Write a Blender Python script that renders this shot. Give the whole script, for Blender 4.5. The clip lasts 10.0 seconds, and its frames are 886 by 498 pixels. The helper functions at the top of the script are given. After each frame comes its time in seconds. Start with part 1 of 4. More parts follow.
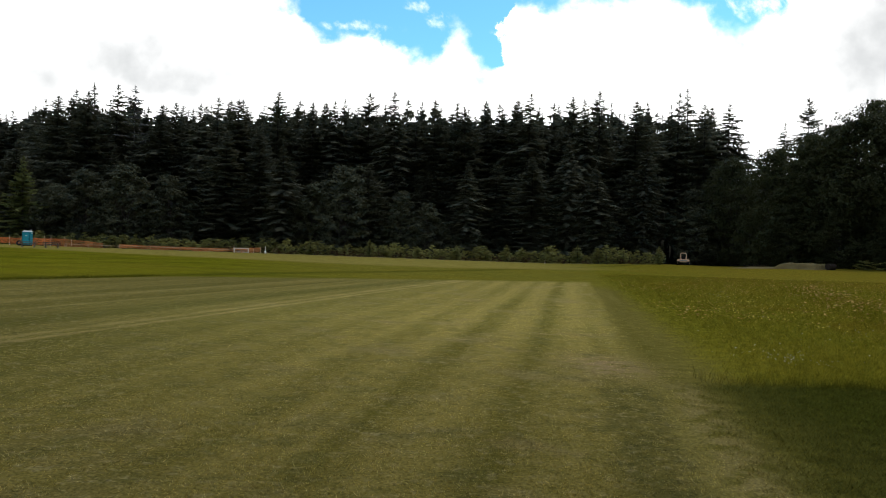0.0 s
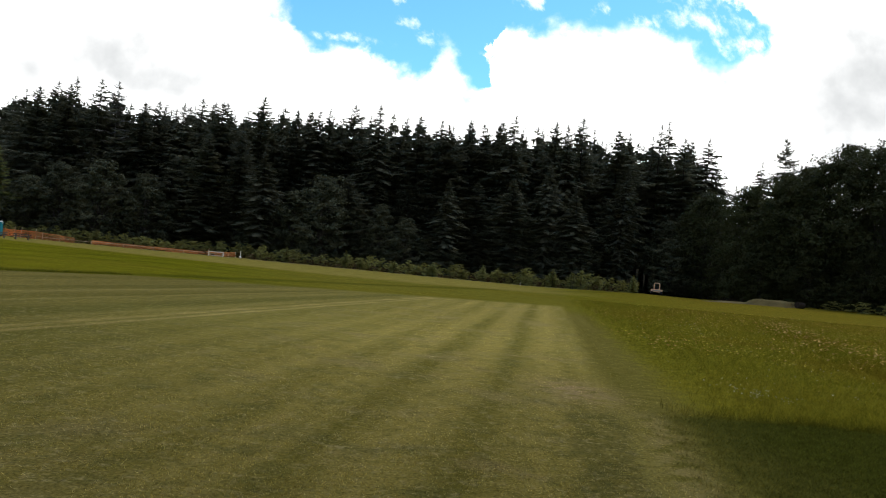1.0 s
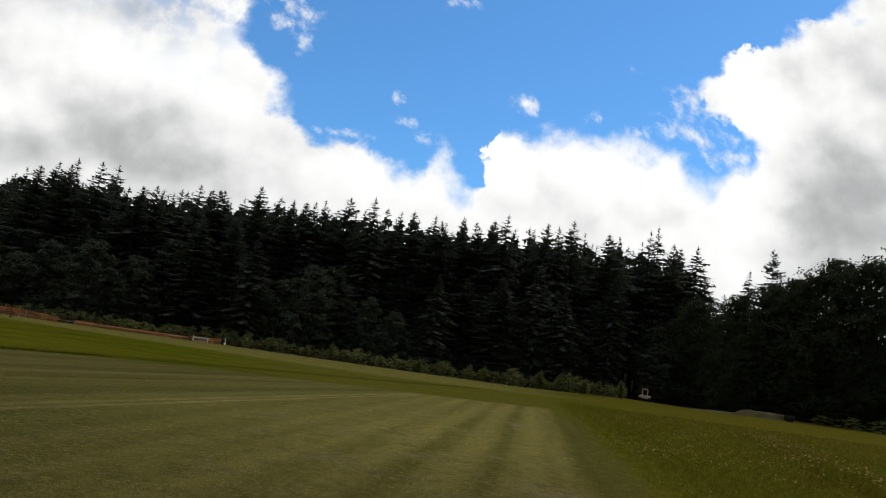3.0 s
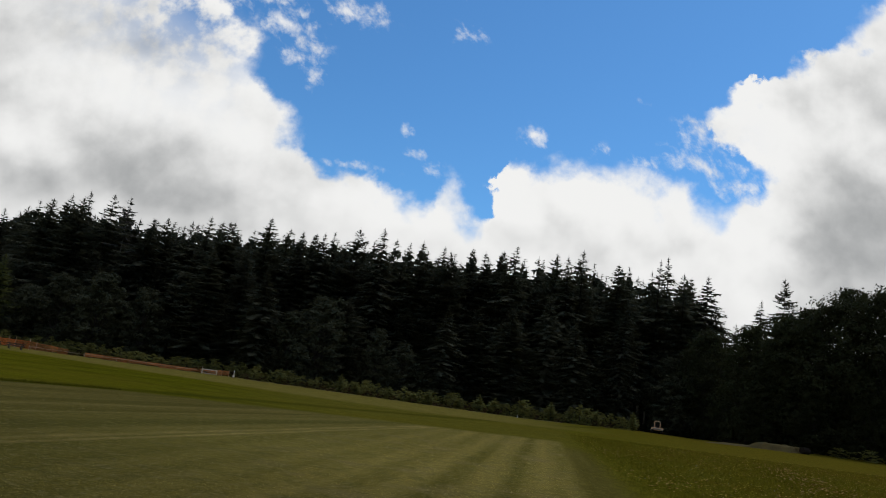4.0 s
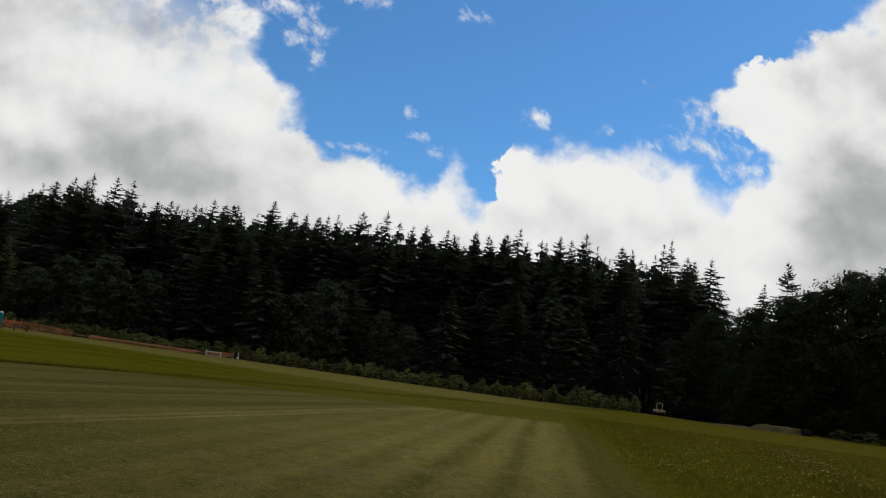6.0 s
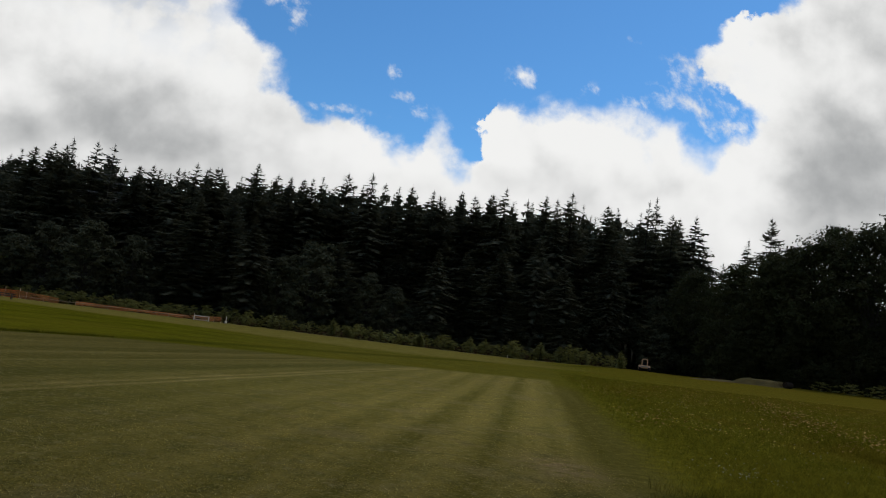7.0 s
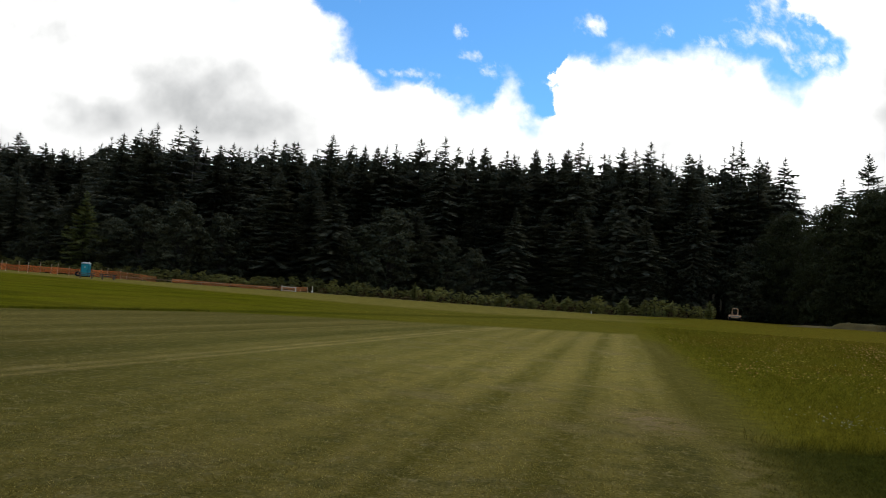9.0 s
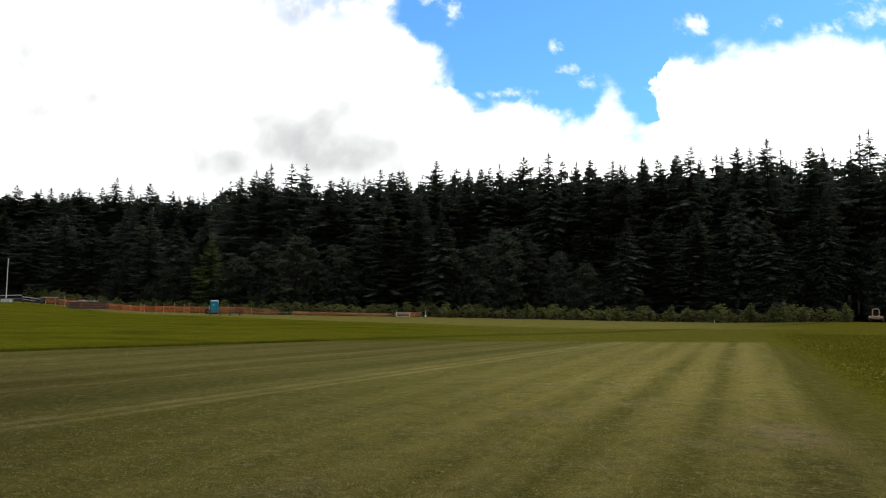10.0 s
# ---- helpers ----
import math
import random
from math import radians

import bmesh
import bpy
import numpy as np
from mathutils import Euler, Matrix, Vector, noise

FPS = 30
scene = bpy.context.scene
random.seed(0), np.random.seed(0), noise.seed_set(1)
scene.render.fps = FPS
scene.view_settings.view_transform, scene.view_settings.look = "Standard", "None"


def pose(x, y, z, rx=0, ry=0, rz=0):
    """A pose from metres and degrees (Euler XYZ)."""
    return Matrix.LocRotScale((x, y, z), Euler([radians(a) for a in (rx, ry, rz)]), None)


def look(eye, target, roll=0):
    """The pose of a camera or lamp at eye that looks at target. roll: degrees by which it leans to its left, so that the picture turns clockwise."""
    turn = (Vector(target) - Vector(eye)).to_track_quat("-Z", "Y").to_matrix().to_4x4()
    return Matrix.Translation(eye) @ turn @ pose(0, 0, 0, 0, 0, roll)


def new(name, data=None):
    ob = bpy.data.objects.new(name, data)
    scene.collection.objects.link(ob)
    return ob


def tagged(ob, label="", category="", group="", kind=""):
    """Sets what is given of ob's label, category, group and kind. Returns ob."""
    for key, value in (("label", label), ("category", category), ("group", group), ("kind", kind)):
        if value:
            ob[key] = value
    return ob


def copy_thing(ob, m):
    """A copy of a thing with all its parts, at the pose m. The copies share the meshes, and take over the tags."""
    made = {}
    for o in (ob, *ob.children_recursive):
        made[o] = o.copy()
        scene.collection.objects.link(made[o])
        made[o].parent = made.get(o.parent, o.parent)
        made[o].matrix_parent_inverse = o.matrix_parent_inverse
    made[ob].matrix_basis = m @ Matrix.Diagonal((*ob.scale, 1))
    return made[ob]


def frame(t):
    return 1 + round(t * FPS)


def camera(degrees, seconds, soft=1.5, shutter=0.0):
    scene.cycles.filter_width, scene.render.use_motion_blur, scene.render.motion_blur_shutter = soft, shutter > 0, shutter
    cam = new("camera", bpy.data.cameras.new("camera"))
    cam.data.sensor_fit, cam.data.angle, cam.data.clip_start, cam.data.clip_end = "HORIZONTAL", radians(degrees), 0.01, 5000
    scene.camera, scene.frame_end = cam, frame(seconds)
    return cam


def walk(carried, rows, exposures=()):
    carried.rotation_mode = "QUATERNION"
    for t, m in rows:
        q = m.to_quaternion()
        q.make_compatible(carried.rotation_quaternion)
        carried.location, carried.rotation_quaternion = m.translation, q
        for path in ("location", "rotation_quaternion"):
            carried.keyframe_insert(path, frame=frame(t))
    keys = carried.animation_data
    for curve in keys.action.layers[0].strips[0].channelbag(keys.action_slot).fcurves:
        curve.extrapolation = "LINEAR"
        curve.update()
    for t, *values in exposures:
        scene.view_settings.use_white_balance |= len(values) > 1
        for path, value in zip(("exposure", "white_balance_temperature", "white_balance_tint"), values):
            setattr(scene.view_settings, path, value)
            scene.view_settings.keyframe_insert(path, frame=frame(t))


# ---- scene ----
# ---------------------------------------------------------------- camera
cam = camera(62.6, 10.0, soft=1.05)
EYE = 1.6
TURNS = [
    (0.0, 90.00, -2.00, 0.00),
    (0.5, 90.85, -5.27, -0.32),
    (1.0, 91.42, -5.46, -1.86),
    (1.5, 92.21, -6.69, -2.87),
    (2.0, 95.25, -7.47, -2.54),
    (2.5, 97.63, -8.19, -2.81),
    (3.0, 99.05, -7.94, -2.91),
    (4.5, 101.81, -7.96, -1.82),
    (5.0, 101.13, -8.08, -1.67),
    (6.5, 98.84, -7.40, -2.41),
    (7.0, 97.04, -6.91, -2.86),
    (7.5, 96.10, -6.40, -1.15),
    (8.0, 95.51, -5.66, 0.18),
    (8.5, 94.69, -5.13, 1.40),
    (9.0, 93.37, -4.14, 3.55),
    (9.5, 93.20, -2.79, 6.50),
    (10.0, 94.57, -0.87, 12.35),
]
STOPS = [(0.0, -0.05), (0.5, 0.06), (1.0, -0.02), (1.5, -0.16), (2.0, -0.44), (2.5, -0.64), (3.0, -0.82), (4.5, -1.07), (5.0, -1.07), (6.5, -1.09), (7.5, -0.93), (8.5, -0.68), (9.0, -0.52), (10.0, -0.29)]
walk(cam, [(t, pose(0, 0, EYE, rx, ry, rz)) for t, rx, ry, rz in TURNS], STOPS)


# ---------------------------------------------------------------- node helper
class Nodes:
    """Short calls for building a node tree."""

    def __init__(self, tree):
        self.tree = tree
        tree.nodes.clear()

    def add(self, kind, **inputs):
        n = self.tree.nodes.new(kind)
        for key, value in inputs.items():
            self.feed(n.inputs[key.replace("_", " ")], value)
        return n

    def feed(self, socket, value):
        if isinstance(value, bpy.types.NodeSocket):
            self.tree.links.new(value, socket)
        else:
            socket.default_value = value

    def math(self, op, a, b=0.0, c=0.0, clamp=False):
        n = self.tree.nodes.new("ShaderNodeMath")
        n.operation, n.use_clamp = op, clamp
        for socket, value in zip(n.inputs, (a, b, c)):
            self.feed(socket, value)
        return n.outputs[0]

    def step(self, value, low, high):
        """0 below low, 1 above high, smooth between."""
        n = self.add("ShaderNodeMapRange")
        n.interpolation_type = "SMOOTHSTEP"
        self.feed(n.inputs[0], value), self.feed(n.inputs[1], low), self.feed(n.inputs[2], high)
        return n.outputs[0]

    def range(self, value, a, b, c, d):
        n = self.add("ShaderNodeMapRange")
        for i, v in enumerate((value, a, b, c, d)):
            self.feed(n.inputs[i], v)
        return n.outputs[0]

    def mix(self, factor, a, b, blend="MIX"):
        n = self.tree.nodes.new("ShaderNodeMix")
        n.data_type, n.blend_type = "RGBA", blend
        self.feed(n.inputs[0], factor)
        for socket, value in ((n.inputs[6], a), (n.inputs[7], b)):
            self.feed(socket, (*value, 1.0) if isinstance(value, tuple) and len(value) == 3 else value)
        return n.outputs[2]

    def noise(self, vector, scale, detail=3.0, rough=0.55, warp=0.0):
        n = self.add("ShaderNodeTexNoise", Vector=vector, Scale=scale, Detail=detail, Roughness=rough, Distortion=warp)
        return n.outputs["Fac"]

    def vector(self, x, y, z=0.0):
        return self.add("ShaderNodeCombineXYZ", X=x, Y=y, Z=z).outputs[0]

    def split(self, vector):
        return self.add("ShaderNodeSeparateXYZ", Vector=vector).outputs


# ---------------------------------------------------------------- sky and sun
world = bpy.data.worlds.new("sky")
scene.world = world
world.use_nodes = True
w = Nodes(world.node_tree)
coord = w.tree.nodes.new("ShaderNodeTexCoord").outputs["Generated"]
dx, dy, dz = w.split(coord)
SUN_ELEVATION, SUN_AZIMUTH = 58.0, 60.0  # degrees; azimuth from +y to +x

sky = w.tree.nodes.new("ShaderNodeTexSky")
sky.sky_type, sky.sun_disc = "NISHITA", False
sky.sun_elevation, sky.sun_rotation = radians(SUN_ELEVATION), radians(SUN_AZIMUTH)
sky.air_density, sky.dust_density, sky.ozone_density = 1.0, 0.3, 2.5
blue = w.mix(1.0, sky.outputs[0], (0.116, 0.212, 0.276), "MULTIPLY")

# plane of the cloud field: sideways and height over the distance ahead
ahead = w.math("MAXIMUM", dy, 0.12)
u, v = w.math("DIVIDE", dx, ahead), w.math("DIVIDE", dz, ahead)
flat = w.vector(u, v)


def bent(value, low, high, points):
    """A smooth curve through a few points, from value (low to high) to -1..1."""
    n = w.tree.nodes.new("ShaderNodeFloatCurve")
    line = n.mapping.curves[0]
    line.points[0].location = (0.0, points[0][1] / 2 + 0.5)
    line.points[1].location = (1.0, points[-1][1] / 2 + 0.5)
    for a, b in points:
        line.points.new((a - low) / (high - low), b / 2 + 0.5)
    n.mapping.update()
    w.feed(n.inputs["Value"], w.range(value, low, high, 0.0, 1.0))
    return w.math("SUBTRACT", w.math("MULTIPLY", n.outputs[0], 2.0), 1.0)


def bump_at(pu, pv, ru, rv):
    a = w.math("DIVIDE", w.math("SUBTRACT", u, pu), ru)
    b = w.math("DIVIDE", w.math("SUBTRACT", v, pv), rv)
    return w.math("ADD", w.math("MULTIPLY", a, a), w.math("MULTIPLY", b, b))


# the bank of cloud round the blue opening: its west side, its foot and its east side, with ragged and rolling edges
curl = w.add("ShaderNodeTexNoise", Vector=w.vector(u, v, 5.0), Scale=15.0, Detail=7.0, Roughness=0.6)
curl_u, curl_v, _ = w.split(curl.outputs["Color"])
uw = w.math("ADD", u, w.math("MULTIPLY", w.math("SUBTRACT", curl_u, 0.5), 0.085))
vw = w.math("ADD", v, w.math("MULTIPLY", w.math("SUBTRACT", curl_v, 0.5), 0.085))
west = w.math("SUBTRACT", bent(vw, 0.0, 1.0, [(0.25, -0.14), (0.30, -0.185), (0.319, -0.208), (0.351, -0.222), (0.374, -0.243), (0.413, -0.277), (0.445, -0.283), (0.48, -0.30), (0.52, -0.325), (0.56, -0.35), (0.64, -0.41), (0.9, -0.5)]), uw)
east = w.math("SUBTRACT", uw, bent(vw, 0.0, 1.0, [(0.25, 0.50), (0.335, 0.445), (0.373, 0.44), (0.394, 0.415), (0.425, 0.392), (0.459, 0.375), (0.478, 0.409), (0.512, 0.424), (0.535, 0.482), (0.568, 0.516), (0.593, 0.558), (0.653, 0.582), (0.679, 0.624), (0.9, 0.80)]))
foot = w.math("SUBTRACT", bent(uw, -0.6, 0.8, [(-0.25, 0.315), (-0.169, 0.303), (-0.14, 0.292), (-0.11, 0.290), (-0.083, 0.274), (-0.042, 0.268), (-0.018, 0.268), (-0.010, 0.288), (0.002, 0.302), (0.02, 0.290), (0.034, 0.270), (0.045, 0.263),
                                               (0.058, 0.258), (0.068, 0.270), (0.077, 0.312), (0.084, 0.343), (0.12, 0.345), (0.164, 0.357), (0.21, 0.347), (0.242, 0.356), (0.275, 0.354), (0.31, 0.341), (0.342, 0.353), (0.363, 0.340), (0.384, 0.334), (0.43, 0.345)]), vw)
foot = w.math("SUBTRACT", foot, w.math("MULTIPLY", w.math("EXPONENT", w.math("MULTIPLY", bump_at(0.086, 0.259, 0.030, 0.010), -1.0)), 0.05))


def billows(du, dv, z, sizes=((4.5, 0.5), (10.0, 0.27), (22.0, 0.15), (48.0, 0.08))):
    """Rounded heaps with creases between, over four sizes: 0 in the creases, about 1 on the heaps."""
    total = None
    for size, amount in sizes:
        n = w.noise(w.vector(w.math("ADD", u, du), w.math("ADD", v, dv), z + size), size, 1.0, 0.4)
        h = w.math("MULTIPLY", w.math("ABSOLUTE", w.math("SUBTRACT", n, 0.5)), 4.2 * amount)
        total = h if total is None else w.math("ADD", total, h)
    return total


heap = billows(0.0, 0.0, 0.0)
depth = w.math("MAXIMUM", w.math("MAXIMUM", west, east), foot)
frayed = w.noise(w.vector(u, v, 3.1), 24.0, 6.0, 0.56)
depth = w.math("ADD", depth, w.math("ADD", w.math("MULTIPLY", w.math("SUBTRACT", heap, 0.45), 0.028), w.math("MULTIPLY", w.math("SUBTRACT", frayed, 0.5), 0.05)))
soft_edge = w.range(w.noise(flat, 6.0, 2.0), 0.36, 0.64, 0.012, 0.075)
bank = w.step(w.math("DIVIDE", w.math("ADD", depth, 0.01), soft_edge), 0.0, 1.0)
# a thinner veil high in the west, and one on the east side
veil = w.math("ADD", w.math("EXPONENT", w.math("MULTIPLY", bump_at(-0.36, 0.53, 0.15, 0.10), -1.0)), w.math("MULTIPLY", w.math("EXPONENT", w.math("MULTIPLY", bump_at(0.35, 0.40, 0.06, 0.045), -1.0)), 0.5))
bank = w.math("MULTIPLY", bank, w.math("SUBTRACT", 1.0, w.math("MULTIPLY", veil, w.step(frayed, 0.60, 0.36)), clamp=True))
# loose puffs in the blue
puffs = None
for pu, pv, ru, rv, strength in [(-0.166, 0.535, 0.050, 0.026, 0.95), (0.006, 0.528, 0.030, 0.018, 0.8), (0.007, 0.586, 0.03, 0.02, 0.5), (-0.062, 0.365, 0.016, 0.014, 0.85), (-0.041, 0.331, 0.020, 0.009, 0.95), (-0.018, 0.314, 0.014, 0.012, 0.95),
                                 (0.124, 0.382, 0.024, 0.020, 0.9), (0.216, 0.374, 0.017, 0.013, 0.85), (0.278, 0.369, 0.035, 0.012, 0.9), (0.36, 0.418, 0.045, 0.030, 0.95), (0.395, 0.37, 0.05, 0.018, 1.0), (0.335, 0.385, 0.04, 0.02, 0.8), (0.42, 0.35, 0.04, 0.022, 1.05),
                                 (-0.13, 0.302, 0.05, 0.008, 0.85), (0.275, 0.461, 0.035, 0.007, 0.45), (0.085, 0.300, 0.03, 0.012, 0.8),
                                 (-0.210, 0.432, 0.022, 0.024, 0.9), (-0.232, 0.468, 0.032, 0.030, 0.95), (-0.262, 0.505, 0.045, 0.035, 0.95), (-0.315, 0.55, 0.07, 0.045, 0.9)]:
    g = w.math("MULTIPLY", w.math("EXPONENT", w.math("MULTIPLY", bump_at(pu, pv, ru, rv), -0.7)), strength)
    puffs = g if puffs is None else w.math("MAXIMUM", puffs, g)
wisps = w.noise(w.vector(w.math("ADD", u, w.math("MULTIPLY", v, 0.6)), w.math("SUBTRACT", w.math("MULTIPLY", v, 0.8), w.math("MULTIPLY", u, 0.3)), 9.0), 38.0, 7.0, 0.60, 0.15)
puffs = w.math("MULTIPLY", w.step(w.math("ADD", puffs, w.math("MULTIPLY", w.math("SUBTRACT", wisps, 0.5), 3.4)), 0.40, 1.75), w.step(puffs, 0.08, 0.55))
cover_front = w.math("MAXIMUM", bank, w.math("MULTIPLY", puffs, 0.92))
# broken cloud overhead and behind
cover_round = w.step(w.noise(coord, 2.6, 6.0, 0.6), 0.40, 0.56)
front = w.math("MULTIPLY", w.step(dy, 0.2, 0.45), w.math("SUBTRACT", 1.0, w.step(v, 0.68, 0.98)))
cover = w.math("ADD", w.math("MULTIPLY", cover_front, front), w.math("MULTIPLY", cover_round, w.math("SUBTRACT", 1.0, front)))
# heaps lit from above, grey undersides
big = ((4.5, 0.55), (9.0, 0.30), (19.0, 0.13))
relief = w.math("SUBTRACT", billows(0.0, 0.0, 0.0, big), billows(0.010, 0.026, 0.0, big))
swell = w.math("SUBTRACT", w.noise(w.vector(u, v, 2.0), 5.5, 6.0, 0.52), w.noise(w.vector(w.math("ADD", u, 0.012), w.math("ADD", v, 0.028), 2.0), 5.5, 6.0, 0.52))
relief = w.math("ADD", w.math("MULTIPLY", relief, 0.3), w.math("MULTIPLY", swell, 2.0))
broad = w.noise(w.vector(u, w.math("MULTIPLY", v, 1.6), 7.0), 3.2, 3.0, 0.45)
shade = w.math("ADD", w.math("MULTIPLY", relief, 1.2), w.math("MULTIPLY", w.math("SUBTRACT", broad, 0.5), 0.8))
shade = w.math("ADD", shade, w.math("MULTIPLY", w.step(depth, 0.10, 0.0), 0.15))
for pu, pv, ru, rv, strength in [(-0.42, 0.250, 0.20, 0.070, -0.62), (-0.30, 0.205, 0.12, 0.03, -0.35), (-0.56, 0.205, 0.10, 0.03, -0.35), (0.60, 0.29, 0.095, 0.13, -0.95), (0.80, 0.35, 0.18, 0.25, -0.5), (-0.88, 0.30, 0.25, 0.20, -0.28), (-0.62, 0.43, 0.16, 0.07, -0.22), (-0.43, 0.47, 0.10, 0.05, -0.25),
                                 (-0.40, 0.375, 0.12, 0.045, 0.4), (-0.29, 0.33, 0.05, 0.06, 0.3), (-0.60, 0.275, 0.07, 0.03, 0.35), (0.47, 0.44, 0.06, 0.07, 0.4), (0.22, 0.30, 0.20, 0.06, 0.35), (-0.08, 0.24, 0.13, 0.04, 0.3), (0.46, 0.27, 0.05, 0.07, 0.3)]:
    shade = w.math("ADD", shade, w.math("MULTIPLY", w.math("EXPONENT", w.math("MULTIPLY", bump_at(pu, pv, ru, rv), -1.0)), strength))
white = w.mix(w.step(shade, -1.3, 0.36), (0.72, 0.74, 0.75), (1.82, 1.82, 1.80))
grey = w.mix(w.noise(coord, 3.5, 5.0), (0.35, 0.37, 0.40), (0.85, 0.86, 0.88))
cloud = w.mix(front, grey, white)
w.add("ShaderNodeOutputWorld", Surface=w.add("ShaderNodeBackground", Color=w.mix(cover, blue, cloud), Strength=1.0).outputs[0])

sun = new("sun", bpy.data.lights.new("sun", "SUN"))
sun.data.energy, sun.data.angle, sun.data.color = 1.0, radians(10), (1.0, 0.95, 0.87)
az, el = radians(SUN_AZIMUTH), radians(SUN_ELEVATION)
way = Vector((math.sin(az) * math.cos(el), math.cos(az) * math.cos(el), math.sin(el)))
sun.matrix_world = look(way * 300, (0, 0, 0))


# ---------------------------------------------------------------- materials
def material(name, base, rough=0.8, scale=8.0, spread=0.35, bump=0.0, grain=40.0, metal=0.0, per="", speckle=0.25, gloss=0.3, thin=0.0):
    """A rough surface: base colour with broad and fine variation, and a little relief. per: OBJECT or ISLAND variation."""
    m = bpy.data.materials.new(name)
    m.use_nodes = True
    k = Nodes(m.node_tree)
    place = k.tree.nodes.new("ShaderNodeTexCoord").outputs["Object"]
    broad, small = k.noise(place, scale, 3.0), k.noise(place, grain, 4.0)
    tone = k.math("ADD", k.math("MULTIPLY", k.math("SUBTRACT", broad, 0.5), 2 * spread), k.math("MULTIPLY", k.math("SUBTRACT", small, 0.5), 2 * speckle))
    if per == "OBJECT":
        tone = k.math("ADD", tone, k.math("MULTIPLY", k.math("SUBTRACT", k.tree.nodes.new("ShaderNodeObjectInfo").outputs["Random"], 0.5), 0.5))
    if per == "ISLAND":
        tone = k.math("ADD", tone, k.math("MULTIPLY", k.math("SUBTRACT", k.tree.nodes.new("ShaderNodeNewGeometry").outputs["Random Per Island"], 0.5), 0.7))
    gain = k.math("MAXIMUM", k.math("ADD", tone, 1.0), 0.1)
    colour = k.mix(1.0, base, k.add("ShaderNodeCombineColor", Red=gain, Green=gain, Blue=gain).outputs[0], "MULTIPLY")
    shader = k.add("ShaderNodeBsdfPrincipled", Base_Color=colour, Roughness=rough, Metallic=metal)
    shader.inputs["Specular IOR Level"].default_value = gloss
    if bump:
        k.feed(shader.inputs["Normal"], k.add("ShaderNodeBump", Strength=bump, Distance=0.02, Height=small).outputs[0])
    surface = shader.outputs[0]
    if thin:
        # leaves and needles let part of the light through
        both = k.tree.nodes.new("ShaderNodeAddShader")
        k.feed(both.inputs[0], surface)
        k.feed(both.inputs[1], k.add("ShaderNodeBsdfTranslucent", Color=k.mix(1.0, colour, (thin, thin, thin), "MULTIPLY")).outputs[0])
        surface = both.outputs[0]
    k.add("ShaderNodeOutputMaterial", Surface=surface)
    return m


needles = material("fir_needles", (0.070, 0.069, 0.043), 0.8, 0.25, 0.4, 0, 1.3, per="OBJECT", gloss=0.06, thin=0.6)
needles_far = material("inner_fir_needles", (0.064, 0.064, 0.040), 0.8, 0.25, 0.3, 0, 3.0, per="OBJECT", gloss=0.05, thin=0.6)
needles_young = material("young_fir_needles", (0.105, 0.112, 0.036), 0.8, 0.4, 0.3, 0, 3.0, gloss=0.06, thin=0.6)
twigs_dead = material("dead_twigs", (0.20, 0.185, 0.16), 0.9, 0.5, 0.3, 0, 3.0, gloss=0.05)
leaves = material("alder_leaves", (0.050, 0.051, 0.028), 0.75, 0.35, 0.35, 0, 2.5, per="OBJECT", gloss=0.08, thin=0.6)
leaves_maple = material("maple_leaves", (0.033, 0.035, 0.013), 0.75, 0.35, 0.35, 0, 2.5, per="OBJECT", gloss=0.08, thin=0.6)
leaves_shrub = material("shrub_leaves", (0.165, 0.155, 0.045), 0.75, 0.6, 0.4, 0, 2.5, per="OBJECT", gloss=0.08, thin=0.6)
needles_light = material("young_spruce_needles", (0.185, 0.178, 0.058), 0.75, 0.6, 0.4, 0, 2.5, per="OBJECT", gloss=0.08, thin=0.6)
leaves_dry = material("dry_undergrowth", (0.11, 0.068, 0.03), 0.85, 0.6, 0.4, 0, 2.5, per="OBJECT", gloss=0.05)
bark = material("bark", (0.055, 0.045, 0.036), 0.9, 0.8, 0.4, 0.6, 6.0)
bark_pale = material("pale_bark", (0.22, 0.21, 0.19), 0.9, 0.8, 0.4, 0.4, 6.0)
orange_net = material("orange_netting", (0.95, 0.25, 0.06), 0.6, 0.3, 0.35, 0, 6.0, per="OBJECT")
faded_net = material("faded_netting", (0.60, 0.21, 0.06), 0.7, 0.3, 0.4, 0, 6.0, per="OBJECT")
stake_wood = material("stake_wood", (0.74, 0.54, 0.32), 0.85, 3.0, 0.3, 0.2, 30.0, per="OBJECT")
grey_wood = material("weathered_wood", (0.15, 0.12, 0.085), 0.9, 2.0, 0.35, 0.3, 30.0, per="OBJECT")
dark_planks = material("dark_brown_planks", (0.23, 0.145, 0.095), 0.9, 2.0, 0.4, 0.3, 30.0, per="OBJECT")
brown_wood = material("brown_planks", (0.52, 0.35, 0.20), 0.9, 2.0, 0.35, 0.3, 30.0, per="OBJECT")
pale_rail = material("pale_weathered_rail", (0.52, 0.43, 0.33), 0.85, 2.0, 0.35, 0.3, 25.0, per="OBJECT")
white_paint = material("white_paint", (0.86, 0.74, 0.56), 0.55, 2.0, 0.12, 0.1, 25.0, speckle=0.08)
teal_plastic = material("teal_plastic", (0.025, 0.36, 0.42), 0.45, 1.2, 0.12, 0, 12.0, speckle=0.05)
teal_dark = material("dark_teal_plastic", (0.018, 0.28, 0.34), 0.5, 1.2, 0.1, 0, 12.0, speckle=0.05)
roof_plastic = material("white_roof_plastic", (0.78, 0.76, 0.70), 0.4, 2.0, 0.08, 0, 12.0, speckle=0.05)
